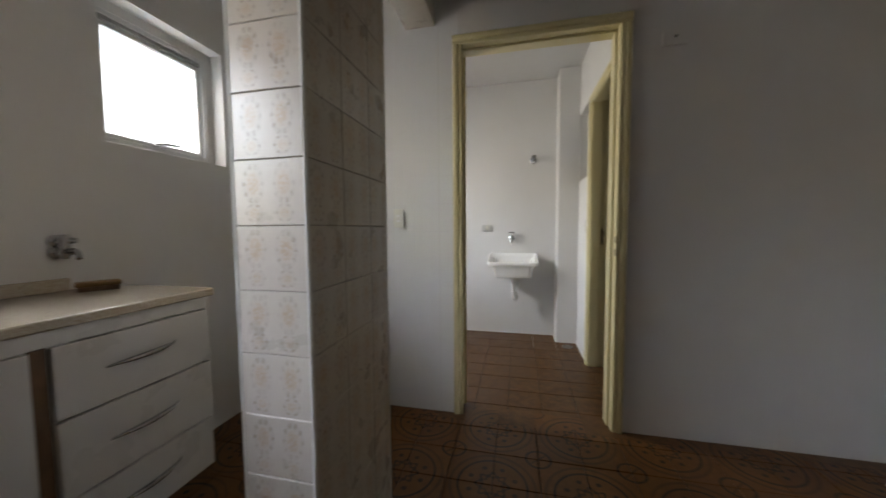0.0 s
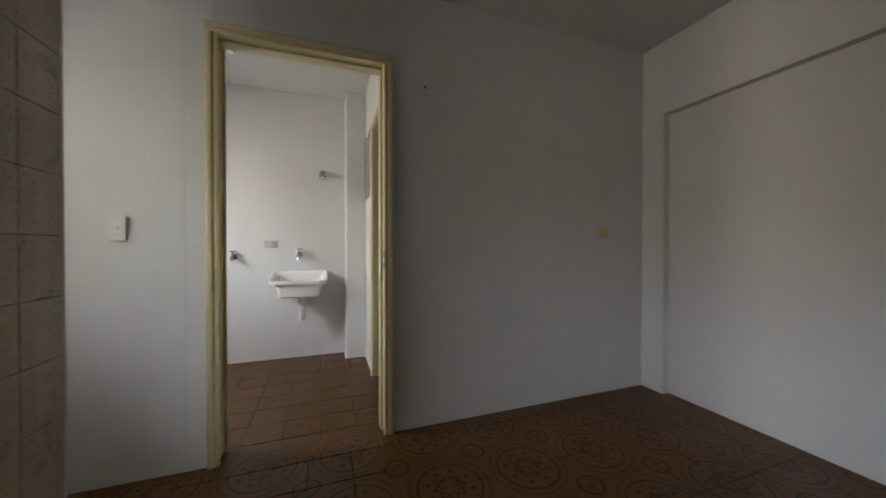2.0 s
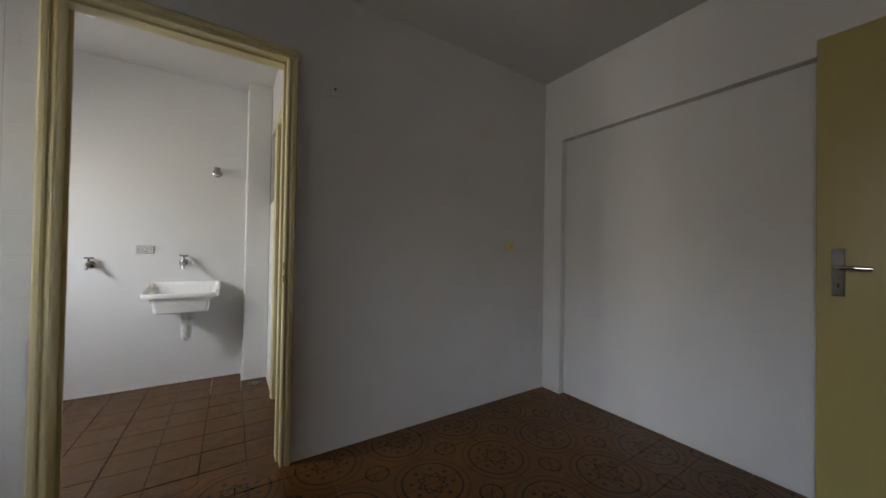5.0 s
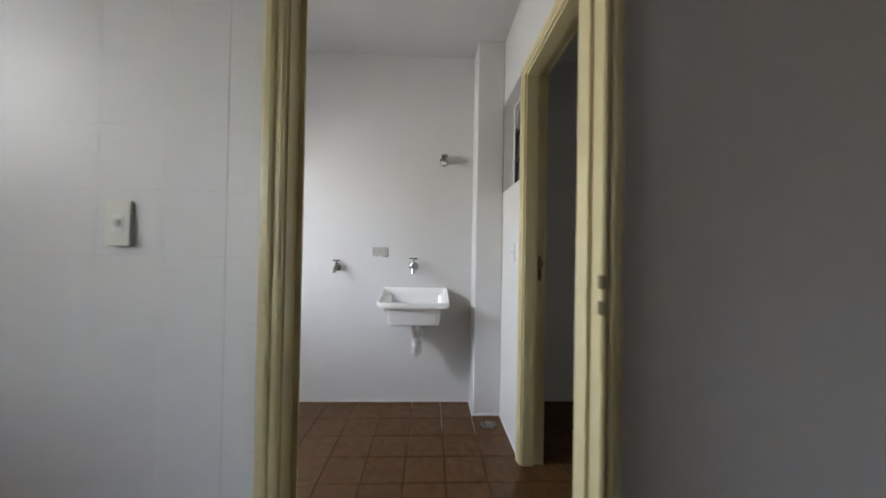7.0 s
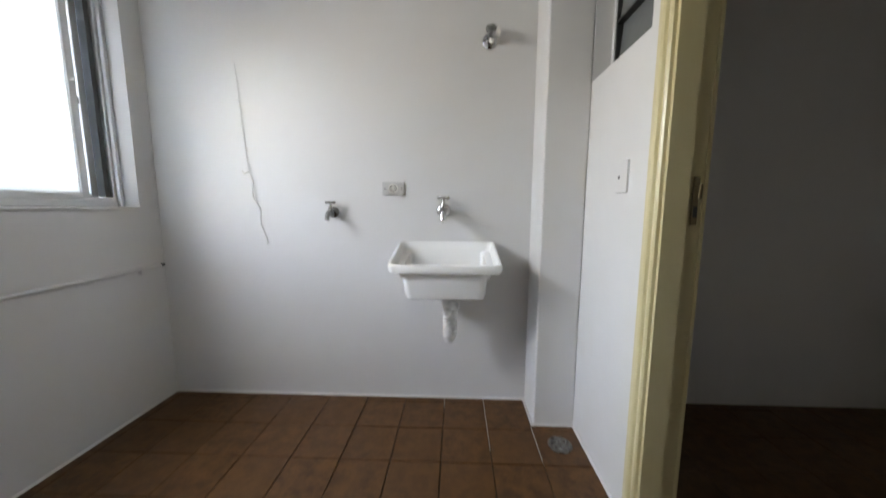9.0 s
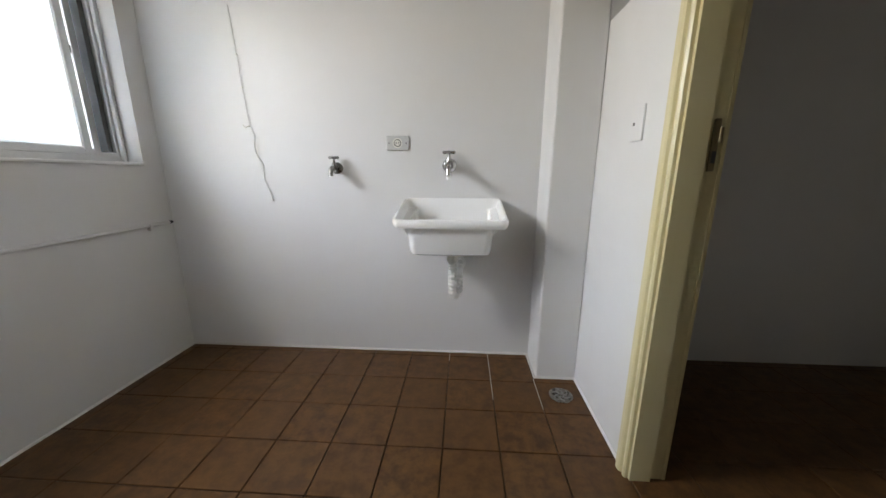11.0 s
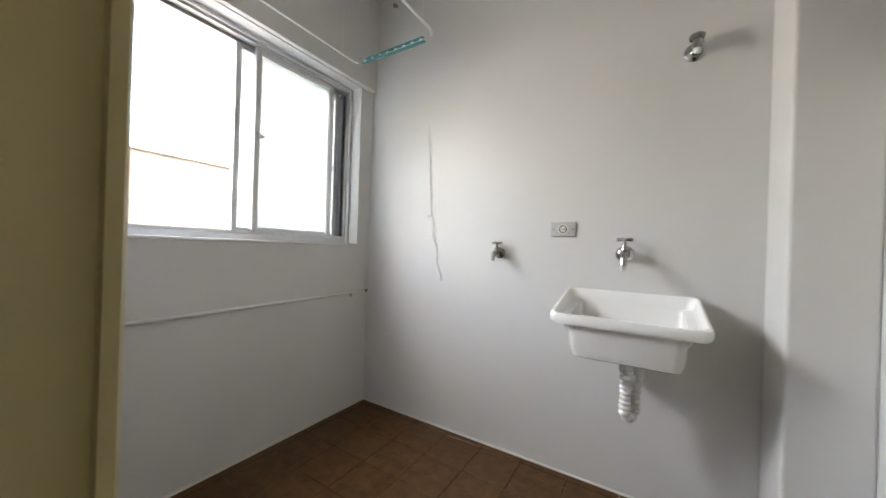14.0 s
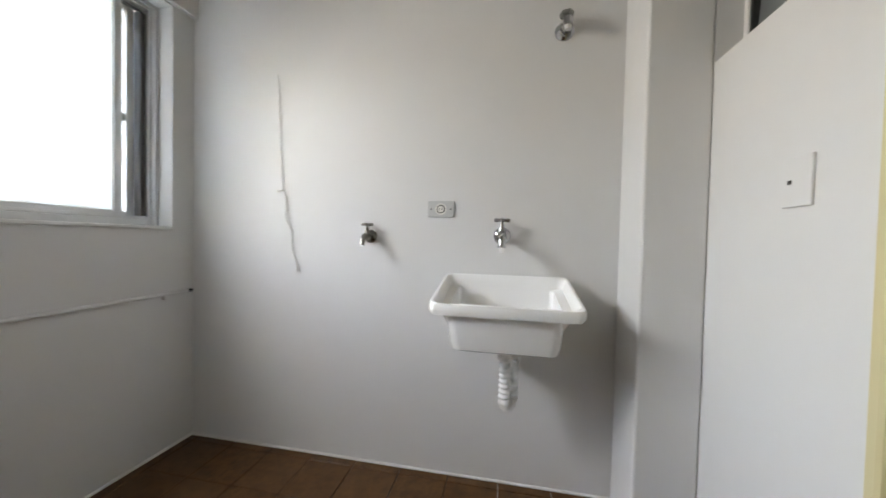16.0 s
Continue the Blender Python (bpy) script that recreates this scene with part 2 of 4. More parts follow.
def motif_tile():
    """Cream wall tile printed with tan ovals ringed by brown dots, a small fleuron under each."""
    n = Nodes("cream_motif_tile")
    x, y, z = n.split(n.local())
    pitch = 0.0875
    u = n.math('MULTIPLY', n.math('SUBTRACT', n.math('FRACT', n.math('ADD', n.math('DIVIDE', x, pitch), 20.0)), 0.5), pitch)

    def oval(cz, hu, hv, dots):
        a = n.math('DIVIDE', u, hu)
        b = n.math('DIVIDE', n.math('SUBTRACT', z, cz), hv)
        rad = n.math('SQRT', n.math('ADD', n.math('MULTIPLY', a, a), n.math('MULTIPLY', b, b)))
        turn = n.math('COSINE', n.math('MULTIPLY', n.math('ARCTAN2', b, a), dots))
        ring = n.band(rad, 1.0, 0.10, 0.14)
        return n.math('MULTIPLY', ring, n.ramp(turn, 0.1, 0.8, 0.3, 1.0)), n.ramp(rad, 0.95, 0.35)

    ring1, fill1 = oval(0.022, 0.027, 0.043, 10.0)
    ring2, fill2 = oval(-0.050, 0.022, 0.020, 6.0)
    worn = n.ramp(n.noise(9, 4), 0.3, 0.62, 0.3, 1.0)
    blot = n.ramp(n.noise(130, 4, 0.6), 0.35, 0.62, 0.35, 1.0)
    fill = n.math('MULTIPLY', n.math('MULTIPLY', n.math('MAXIMUM', fill1, n.math('MULTIPLY', fill2, 0.7)), blot), 0.62)
    dots = n.math('MULTIPLY', n.math('MULTIPLY', n.math('MAXIMUM', ring1, ring2), blot), n.math('MULTIPLY', worn, 0.55))
    rnd = n.node("ShaderNodeObjectInfo").outputs["Random"]
    base = n.mix(n.noise(28, 5), (0.53, 0.485, 0.44), (0.44, 0.39, 0.345))
    base = n.mix(n.math('MULTIPLY', rnd, 0.3), base, (0.50, 0.46, 0.40))
    c = n.mix(fill, base, (0.40, 0.26, 0.15))
    c = n.mix(dots, c, (0.17, 0.095, 0.05))
    n.bump(n.noise(30, 3), 0.1, 0.001)
    return n.finish(c, n.ramp(n.noise(10, 4), 0.3, 0.7, 0.26, 0.4))


FLOOR_K, FLOOR_L, MOTIF = medallion_floor(), brown_floor(), motif_tile()


# ---- mesh helpers ----
def obj(name, bm, material, smooth=False):
    me = bpy.data.meshes.new(name)
    bmesh.ops.recalc_face_normals(bm, faces=bm.faces)
    if smooth:
        for f in bm.faces:
            f.smooth = True
    bm.to_mesh(me)
    bm.free()
    me.materials.append(material)
    if smooth:
        me.set_sharp_from_angle(angle=radians(38))
    return new(name, me)


def part(name, bm, material, parent, label="", smooth=False):
    ob = obj(name, bm, material, smooth)
    ob.parent = parent
    return tagged(ob, label)


def thing(name, x, y, z, label, category, group="", kind=""):
    ob = new(name)
    ob.location = (x, y, z)
    ob.empty_display_size = 0.05
    ob.matrix_world = Matrix.Translation((x, y, z))
    return tagged(ob, label, category, group, kind)


def box(x0, x1, y0, y1, z0, z1, bevel=0.0, segs=2, bm=None):
    b = bmesh.new()
    bmesh.ops.create_cube(b, size=1)
    for v in b.verts:
        v.co = Vector(((x0 + x1) / 2 + v.co.x * (x1 - x0), (y0 + y1) / 2 + v.co.y * (y1 - y0), (z0 + z1) / 2 + v.co.z * (z1 - z0)))
    if bevel:
        bmesh.ops.bevel(b, geom=b.edges[:], offset=bevel, segments=segs, profile=0.5, affect='EDGES')
    if bm is None:
        return b
    me = bpy.data.meshes.new("tmp")
    b.to_mesh(me)
    b.free()
    bm.from_mesh(me)
    bpy.data.meshes.remove(me)
    return bm


def sweep(points, radii, seg=12, bm=None, cap=True):
    """A round tube along points, with a radius at each."""
    bm = bm or bmesh.new()
    pts = [Vector(p) for p in points]
    rr = radii if isinstance(radii, (list, tuple)) else [radii] * len(pts)
    side, rings = None, []
    for i, p in enumerate(pts):
        d = (pts[min(i + 1, len(pts) - 1)] - pts[max(i - 1, 0)]).normalized()
        if side is None:
            side = d.orthogonal().normalized()
        side = (side - d * side.dot(d)).normalized()
        up = d.cross(side)
        rings.append([bm.verts.new(p + (side * math.cos(2 * math.pi * k / seg) + up * math.sin(2 * math.pi * k / seg)) * rr[i]) for k in range(seg)])
    for a, b in zip(rings, rings[1:]):
        for k in range(seg):
            bm.faces.new((a[k], a[(k + 1) % seg], b[(k + 1) % seg], b[k]))
    if cap:
        bm.faces.new(rings[0][::-1])
        bm.faces.new(rings[-1])
    return bm


def arc(p0, p1, p2, n=8):
    """A smooth bend from p0 to p2 with the corner p1."""
    a, b, c = Vector(p0), Vector(p1), Vector(p2)
    return [a * (1 - t) ** 2 + b * 2 * t * (1 - t) + c * t * t for t in [i / n for i in range(n + 1)]]


def prism(outline, place, length, bm=None):
    """outline: (u, v) points; place(u, v, w) gives the point; w runs over length."""
    bm = bm or bmesh.new()
    w0, w1 = length
    a = [bm.verts.new(place(u, v, w0)) for u, v in outline]
    b = [bm.verts.new(place(u, v, w1)) for u, v in outline]
    n = len(outline)
    for i in range(n):
        bm.faces.new((a[i], a[(i + 1) % n], b[(i + 1) % n], b[i]))
    bm.faces.new(a[::-1])
    bm.faces.new(b)
    return bm


def pierced(u0, u1, v0, v1, w0, w1, holes, place):
    """A slab u by v, thickness w0 to w1, with rectangular holes (u0, u1, v0, v1) right through."""
    us = sorted({u0, u1, *[h[0] for h in holes], *[h[1] for h in holes]})
    vs = sorted({v0, v1, *[h[2] for h in holes], *[h[3] for h in holes]})
    us = [u for u in us if u0 <= u <= u1]
    vs = [v for v in vs if v0 <= v <= v1]
    bm, made = bmesh.new(), {}

    def vert(u, v, w):
        key = (u, v, w)
        if key not in made:
            made[key] = bm.verts.new(place(u, v, w))
        return made[key]

    def solid(i, j):
        if not (0 <= i < len(us) - 1 and 0 <= j < len(vs) - 1):
            return False
        cu, cv = (us[i] + us[i + 1]) / 2, (vs[j] + vs[j + 1]) / 2
        return not any(h[0] < cu < h[1] and h[2] < cv < h[3] for h in holes)

    for i in range(len(us) - 1):
        for j in range(len(vs) - 1):
            if not solid(i, j):
                continue
            a, b, c, d = us[i], us[i + 1], vs[j], vs[j + 1]
            for w in (w0, w1):
                bm.faces.new([vert(*p, w) for p in ((a, c), (b, c), (b, d), (a, d))])
            for (p, q), nb in ((((a, c), (b, c)), (i, j - 1)), (((a, d), (b, d)), (i, j + 1)), (((a, c), (a, d)), (i - 1, j)), (((b, c), (b, d)), (i + 1, j))):
                if not solid(*nb):
                    bm.faces.new([vert(*p, w0), vert(*q, w0), vert(*q, w1), vert(*p, w1)])
    return bm


def along_x(u, v, w):
    return Vector((u, w, v))


def along_y(u, v, w):
    return Vector((w, u, v))


def structure(name, bm, material, label, category):
    return tagged(obj(name, bm, material), label, category, kind="structure")


# ---- the plan ----
H = 2.62           # ceiling height
WK, WL = -1.36, -1.255   # inner faces of the outer wall: kitchen, laundry
EK = 2.86          # kitchen's east wall
YA, YB = 2.119, 2.237    # faces of the wall between kitchen and laundry
YN = 3.765         # laundry's far wall
XE = 0.872         # laundry's east wall
LOW = -0.1

structure("wall_west_kitchen", pierced(-2.6, 2.19, LOW, H, -1.52, WK, [(1.25, 1.83, 1.49, 2.12), (-0.50, 0.30, 1.10, 2.12)], along_y), WALL_K,
          "white painted outer wall with a small kitchen window", "wall")
structure("wall_west_laundry", pierced(2.19, 3.915, LOW, H, -1.52, WL, [(2.532, 3.66, 1.015, 2.03)], along_y), WALL,
          "white painted outer wall below and around a sliding window", "wall")
structure("wall_north", pierced(-1.52, 2.75, LOW, H, YN, YN + 0.15, [], along_x), WALL, "white painted plaster wall behind the wash tub", "wall")
structure("wall_between", pierced(WK, 3.07, LOW, H, YA, YB, [(-0.058, 0.838, LOW, 2.186)], along_x), WALL_K,
          "white painted wall with a doorway to the laundry", "wall")
structure("wall_laundry_east", pierced(YB, YN, LOW, H, XE, XE + 0.108, [(2.285, 3.045, LOW, 2.135), (3.13, 3.551, 1.553, 2.165)], along_y), WALL,
          "white painted wall with a doorway and a high louvre window", "wall")
structure("wall_small_room_east", pierced(YB, YN, LOW, H, 2.6, 2.75, [], along_y), WALL_K, "plain wall closing the small dark room", "wall")
structure("wall_east", pierced(-2.6, YA, LOW, H, EK + 0.06, EK + 0.21, [], along_y), WALL_K, "white painted wall panel, slightly recessed", "wall")
tagged(obj("wall_east_surround", pierced(-2.6, YA, LOW, H, EK, EK + 0.06, [(0.35, 1.945, LOW, 2.085)], along_y), WALL_K),
       "white painted wall border standing proud round a recessed panel", "wall", kind="structure")
structure("wall_south", pierced(-1.52, 3.07, LOW, H, -2.75, -2.6, [], along_x), WALL_K, "plain white wall closing the kitchen", "wall")
structure("ceiling", box(-1.52, 3.07, -2.75, 3.915, H, H + 0.15), CEIL, "flat white painted ceiling", "ceiling")
structure("beam_laundry", box(WL, WL + 0.028, YB, YN, 2.034, H, 0.004), WALL, "white painted beam over the sliding window", "beam")
structure("column_laundry", box(0.684, XE, 3.551, YN, LOW, H, 0.008), WALL, "white painted square column in the laundry corner", "column")
floor = structure("floor", box(-1.52, 3.07, -2.75, 3.915, -0.12, -0.006), GROUT, "brown ceramic tile floor with dark joints", "floor")
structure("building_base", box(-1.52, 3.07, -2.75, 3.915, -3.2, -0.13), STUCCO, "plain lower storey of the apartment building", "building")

# outside
bm = bmesh.new()
bmesh.ops.create_grid(bm, x_segments=4, y_segments=4, size=1500)
for v in bm.verts:
    v.co.z = -3.2
structure("ground", bm, CONCRETE, "grey concrete yard and ground far below", "ground")
house = thing("neighbour_house", -36, 18, -3.2, "large beige stuccoed house with a flat grey roof edge", "house")
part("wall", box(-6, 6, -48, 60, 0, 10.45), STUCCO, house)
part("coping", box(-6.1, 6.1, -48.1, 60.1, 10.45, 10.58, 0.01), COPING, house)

# ---- door frames ----
CASING = [(0, 0), (0, 0.010), (0.006, 0.014), (0.013, 0.014), (0.016, 0.009), (0.021, 0.009), (0.025, 0.017), (0.032, 0.020), (0.046, 0.020), (0.054, 0.013), (0.056, 0.006), (0.056, 0)]
LINING = [(0, 0), (0, 1), (0.036, 1), (0.036, 0.40), (0.024, 0.40), (0.024, 0)]


def door_frame(name, a, b, top, f0, f1, rebate_side, place, label, inset=(0.030, 0.030)):
    """A moulded wooden frame. a, b: outer edges of its casings; f0, f1: the wall's faces."""
    ob = thing(name, 0, 0, 0, label, "door frame", kind="structure")
    cw = 0.056

    def post(edge, sign, nm, step):
        def lin(u, v, w):
            t = v if rebate_side else 1 - v
            return place(edge + sign * (step + u), f0 + (f1 - f0) * t, w)
        part(nm, prism(LINING, lin, (0.0, top - 0.030)), YELLOW, ob)
        part("casing", prism(CASING, lambda u, v, w: place(edge + sign * (cw - u), f0 - v, w), (0.0, top - cw)), YELLOW, ob)
        part("casing", prism(CASING, lambda u, v, w: place(edge + sign * (cw - u), f1 + v, w), (0.0, top - cw)), YELLOW, ob)

    post(a, 1, "jamb", inset[0])
    post(b, -1, "jamb", inset[1])

    def head(u, v, w):
        t = v if rebate_side else 1 - v
        return place(w, f0 + (f1 - f0) * t, top - 0.030 - u)
    part("head", prism(LINING, head, (a + inset[0], b - inset[1])), YELLOW, ob)
    for f, s in ((f0, -1), (f1, 1)):
        part("head_casing", prism(CASING, lambda u, v, w: place(w, f + s * v, top - cw + u), (a, b)), YELLOW, ob)
    return ob


def at_x(u, v, w):
    return Vector((u, v, w))


def at_y(u, v, w):
    return Vector((v, u, w))


frame_1 = door_frame("door_1", -0.064, 0.870, 2.217, YA, YB, True, at_x, "pale yellow moulded door frame without a door leaf", (0.006, 0.032))
frame_2 = door_frame("door_2", 2.268, 3.070, 2.155, XE, XE + 0.108, False, at_y, "pale yellow moulded frame of an open doorway")
# strike plates and painted-over hinges
for z0 in (0.970, 1.038):
    part("strike_plate", box(0.8112, 0.8145, YA - 0.017, YA + 0.004, z0, z0 + 0.036, 0.0005), BRASS_D, frame_1, "tarnished strike plate let into the jamb")
for z0 in (0.25, 1.08, 1.80):
    part("hinge", sweep([(-0.030, YA + 0.004, z0), (-0.030, YA + 0.004, z0 + 0.09)], 0.006, 10), YELLOW, frame_1, "hinge knuckle painted over in yellow", True)
lockp = part("strike_plate", box(XE + 0.076, XE + 0.092, 3.006, 3.0125, 0.985, 1.115, 0.002), BRASS_D, frame_2, "tarnished brass lock plate")
part("latch_slot", box(XE + 0.079, XE + 0.089, 3.0045, 3.0065, 1.005, 1.035), DARK, lockp)
part("latch_lip", box(XE + 0.090, XE + 0.099, 3.003, 3.0115, 1.055, 1.095, 0.003), BRASS_D, lockp)

# ---- windows ----
def rect_frame(y0, y1, z0, z1, x0, x1, w, material, name, parent, label="", bev=0.003):
    """Four bars round an opening in a wall that runs along y."""
    first = None
    for nm, b in ((name, box(x0, x1, y0, y0 + w, z0, z1, bev)), (name, box(x0, x1, y1 - w, y1, z0, z1, bev)),
                  (name, box(x0, x1, y0 + w, y1 - w, z0, z0 + w, bev)), (name, box(x0, x1, y0 + w, y1 - w, z1 - w, z1, bev))):
        o = part(nm, b, material, parent, label)
        first = first or o
    return first


win = thing("window_1", 0, 0, 0, "aluminium sliding window, half open, with frosted panes", "window", kind="structure")
Y0, Y1, Z0, Z1 = 2.534, 3.658, 1.030, 2.028
rect_frame(Y0, Y1, Z0, Z1, -1.425, -1.345, 0.030, ALU, "window_frame", win)
part("inner_trim", box(-1.345, -1.328, Y0, Y0 + 0.018, Z0, Z1, 0.003), ALU, win)
part("inner_trim", box(-1.345, -1.328, Y1 - 0.018, Y1, Z0, Z1, 0.003), ALU, win)
part("inner_trim", box(-1.345, -1.328, Y0 + 0.018, Y1 - 0.018, Z1 - 0.018, Z1, 0.003), ALU, win)
part("track", box(-1.352, -1.344, Y0 + 0.03, Y1 - 0.03, Z0 + 0.03, Z0 + 0.042, 0.001), ALU, win)
part("track", box(-1.388, -1.382, Y0 + 0.03, Y1 - 0.03, Z0 + 0.03, Z0 + 0.042, 0.001), ALU, win)
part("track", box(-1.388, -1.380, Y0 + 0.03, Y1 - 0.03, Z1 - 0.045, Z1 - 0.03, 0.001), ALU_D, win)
part("window_sill", box(-1.428, -1.243, Y0 - 0.0, Y1 + 0.0, 1.0155, 1.030, 0.004), WALL, win, "white painted sill")
for y0, y1, xa, xb, latch in ((3.050, 3.530, -1.378, -1.354, True), (2.972, 3.600, -1.415, -1.392, False)):
    sash = rect_frame(y0, y1, Z0 + 0.031, Z1 - 0.031, xa, xb, 0.030, ALU, "sash", win)
    pane = part("pane", box((xa + xb) / 2 - 0.002, (xa + xb) / 2 + 0.002, y0 + 0.028, y1 - 0.028, Z0 + 0.058, Z1 - 0.059), FROST, win, "frosted glass pane")
    if latch:
        part("latch", prism([(0, 0), (0.022, 0.004), (0.026, 0.014), (0, 0.030)], lambda u, v, w: Vector((xb + u * 0.8, y0 + 0.012 + u * 0.9 + w, 1.54 + v)), (0, 0.010)), ALU_D, win)
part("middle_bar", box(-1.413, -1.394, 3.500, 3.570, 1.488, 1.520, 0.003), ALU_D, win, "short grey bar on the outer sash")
part("seal", box(-1.4, -1.362, 3.604, 3.626, Z0 + 0.045, Z1 - 0.046), ALU_B, win, "dark side channel")

kwin = thing("window_2", 0, 0, 0, "small aluminium top-hung kitchen window with frosted pane", "window", kind="structure")
rect_frame(1.272, 1.79, 1.510, 2.075, -1.50, -1.44, 0.022, ALU, "window_frame", kwin)
rect_frame(1.296, 1.766, 1.534, 2.03, -1.478, -1.452, 0.020, ALU, "sash", kwin)
p = part("pane", box(-1.466, -1.462, 1.314, 1.748, 1.552, 2.012), FROST, kwin, "frosted glass pane")
p.visible_shadow = False
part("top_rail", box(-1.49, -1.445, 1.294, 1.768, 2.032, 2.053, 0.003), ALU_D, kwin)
part("filler", box(-1.515, -1.44, 1.25, 1.272, 1.49, 2.12), WALL_K, kwin)
part("filler", box(-1.515, -1.44, 1.79, 1.83, 1.49, 2.12), WALL_K, kwin)
part("filler", box(-1.515, -1.44, 1.272, 1.79, 1.49, 1.51), WALL_K, kwin)
part("filler", box(-1.515, -1.44, 1.272, 1.79, 2.075, 2.12), WALL_K, kwin)
lever = part("lever", sweep([(-1.45, 1.52, 1.545), (-1.432, 1.525, 1.55), (-1.42, 1.54, 1.553), (-1.41, 1.62, 1.556)], [0.009, 0.008, 0.007, 0.005], 8), ALU_D, kwin, "grey lever catch", True)

rwin = thing("window_3", 0, 0, 0, "plain aluminium kitchen window frame", "window", kind="structure")
rect_frame(-0.50, 0.30, 1.10, 2.12, -1.46, -1.42, 0.03, ALU, "window_frame", rwin)
part("mullion", box(-1.455, -1.425, -0.118, -0.082, 1.13, 2.09, 0.003), ALU, rwin)

louvre = thing("window_4", 0, 0, 0, "high louvre window with grey glass and dark metal bars", "window", kind="structure")
rect_frame(3.13, 3.551, 1.553, 2.165, 0.942, 0.978, 0.018, WALL, "window_frame", louvre)
for i, (za, zb) in enumerate(((1.572, 1.765), (1.775, 1.955), (1.965, 2.147))):
    part("slat", prism([(0.958, za), (0.963, za), (0.978, zb), (0.973, zb)], lambda u, v, w: Vector((u, w, v)), (3.150, 3.531)), GREYGLASS, louvre, "grey glass slat")
for z in (1.768, 1.958):
    part("bar", box(0.945, 0.985, 3.150, 3.531, z - 0.005, z + 0.006, 0.001), DARK, louvre, "dark metal bar")
part("side_channel", box(0.948, 0.975, 3.524, 3.533, 1.60, 2.0, 0.001), DARK, louvre)

# ---- open kitchen door leaf ----
leaf = thing("door_3", 2.75, -0.29, 0, "ochre painted flat door standing open against the wall", "door", kind="structure")
part("leaf", box(-0.018, 0.018, 0, 0.81, 0.012, 2.105, 0.002), OCHRE, leaf)
for z in (0.25, 1.05, 1.85):
    part("hinge", box(0.018, EK - 2.75 - 0.002, 0.004, 0.02, z, z + 0.09, 0.002), WORN_CHROME, leaf)
hp = part("handle_plate", box(-0.024, -0.017, 0.728, 0.766, 0.985, 1.185, 0.003), CHROME, leaf, "chrome handle plate")
part("lever", sweep([(-0.02, 0.747, 1.105), (-0.06, 0.747, 1.105)] + arc((-0.062, 0.745, 1.105), (-0.075, 0.735, 1.105), (-0.072, 0.70, 1.106), 5) + [(-0.068, 0.655, 1.104)], 0.0085, 10), CHROME, hp, "", True)
part("collar", sweep([(-0.022, 0.747, 1.105), (-0.034, 0.747, 1.105)], 0.016, 14), CHROME, hp, "", True)
part("keyhole", box(-0.0252, -0.0235, 0.744, 0.750, 1.02, 1.04), DARK, hp)


# ---- laundry ----
def bead(name, points):
    """The uneven white paint line along the foot of a wall."""
    return tagged(obj(name, sweep(points, 0.0065, 6), WALL), "thin white painted bead along the foot of the wall", "trim", kind="structure")


bead("trim_north", [(WL, YN - 0.002, 0.002), (0.678, YN - 0.002, 0.002)])
bead("trim_west", [(WL + 0.002, YB, 0.002), (WL + 0.002, YN, 0.002)])
bead("trim_column", [(0.679, YN, 0.002), (0.677, 3.549, 0.002), (XE, 3.549, 0.002)])
bead("trim_east", [(XE - 0.002, 3.551, 0.002), (XE - 0.002, 3.07, 0.002)])


def rounded(cx, cy, hx, hy, r, n=6):
    pts = []
    for k, (sx, sy) in enumerate(((1, 1), (-1, 1), (-1, -1), (1, -1))):
        for i in range(n + 1):
            a = math.pi / 2 * (k + i / n)
            pts.append((cx + sx * (hx - r) + r * math.cos(a), cy + sy * (hy - r) + r * math.sin(a)))
    return pts


def loft(loops, bm=None, close_first=True, close_last=True):
    bm = bm or bmesh.new()
    rings = [[bm.verts.new(p) for p in loop] for loop in loops]
    n = len(rings[0])
    for a, b in zip(rings, rings[1:]):
        for k in range(n):
            bm.faces.new((a[k], a[(k + 1) % n], b[(k + 1) % n], b[k]))
    if close_first:
        bm.faces.new(rings[0][::-1])
    if close_last:
        bm.faces.new(rings[-1])
    return bm


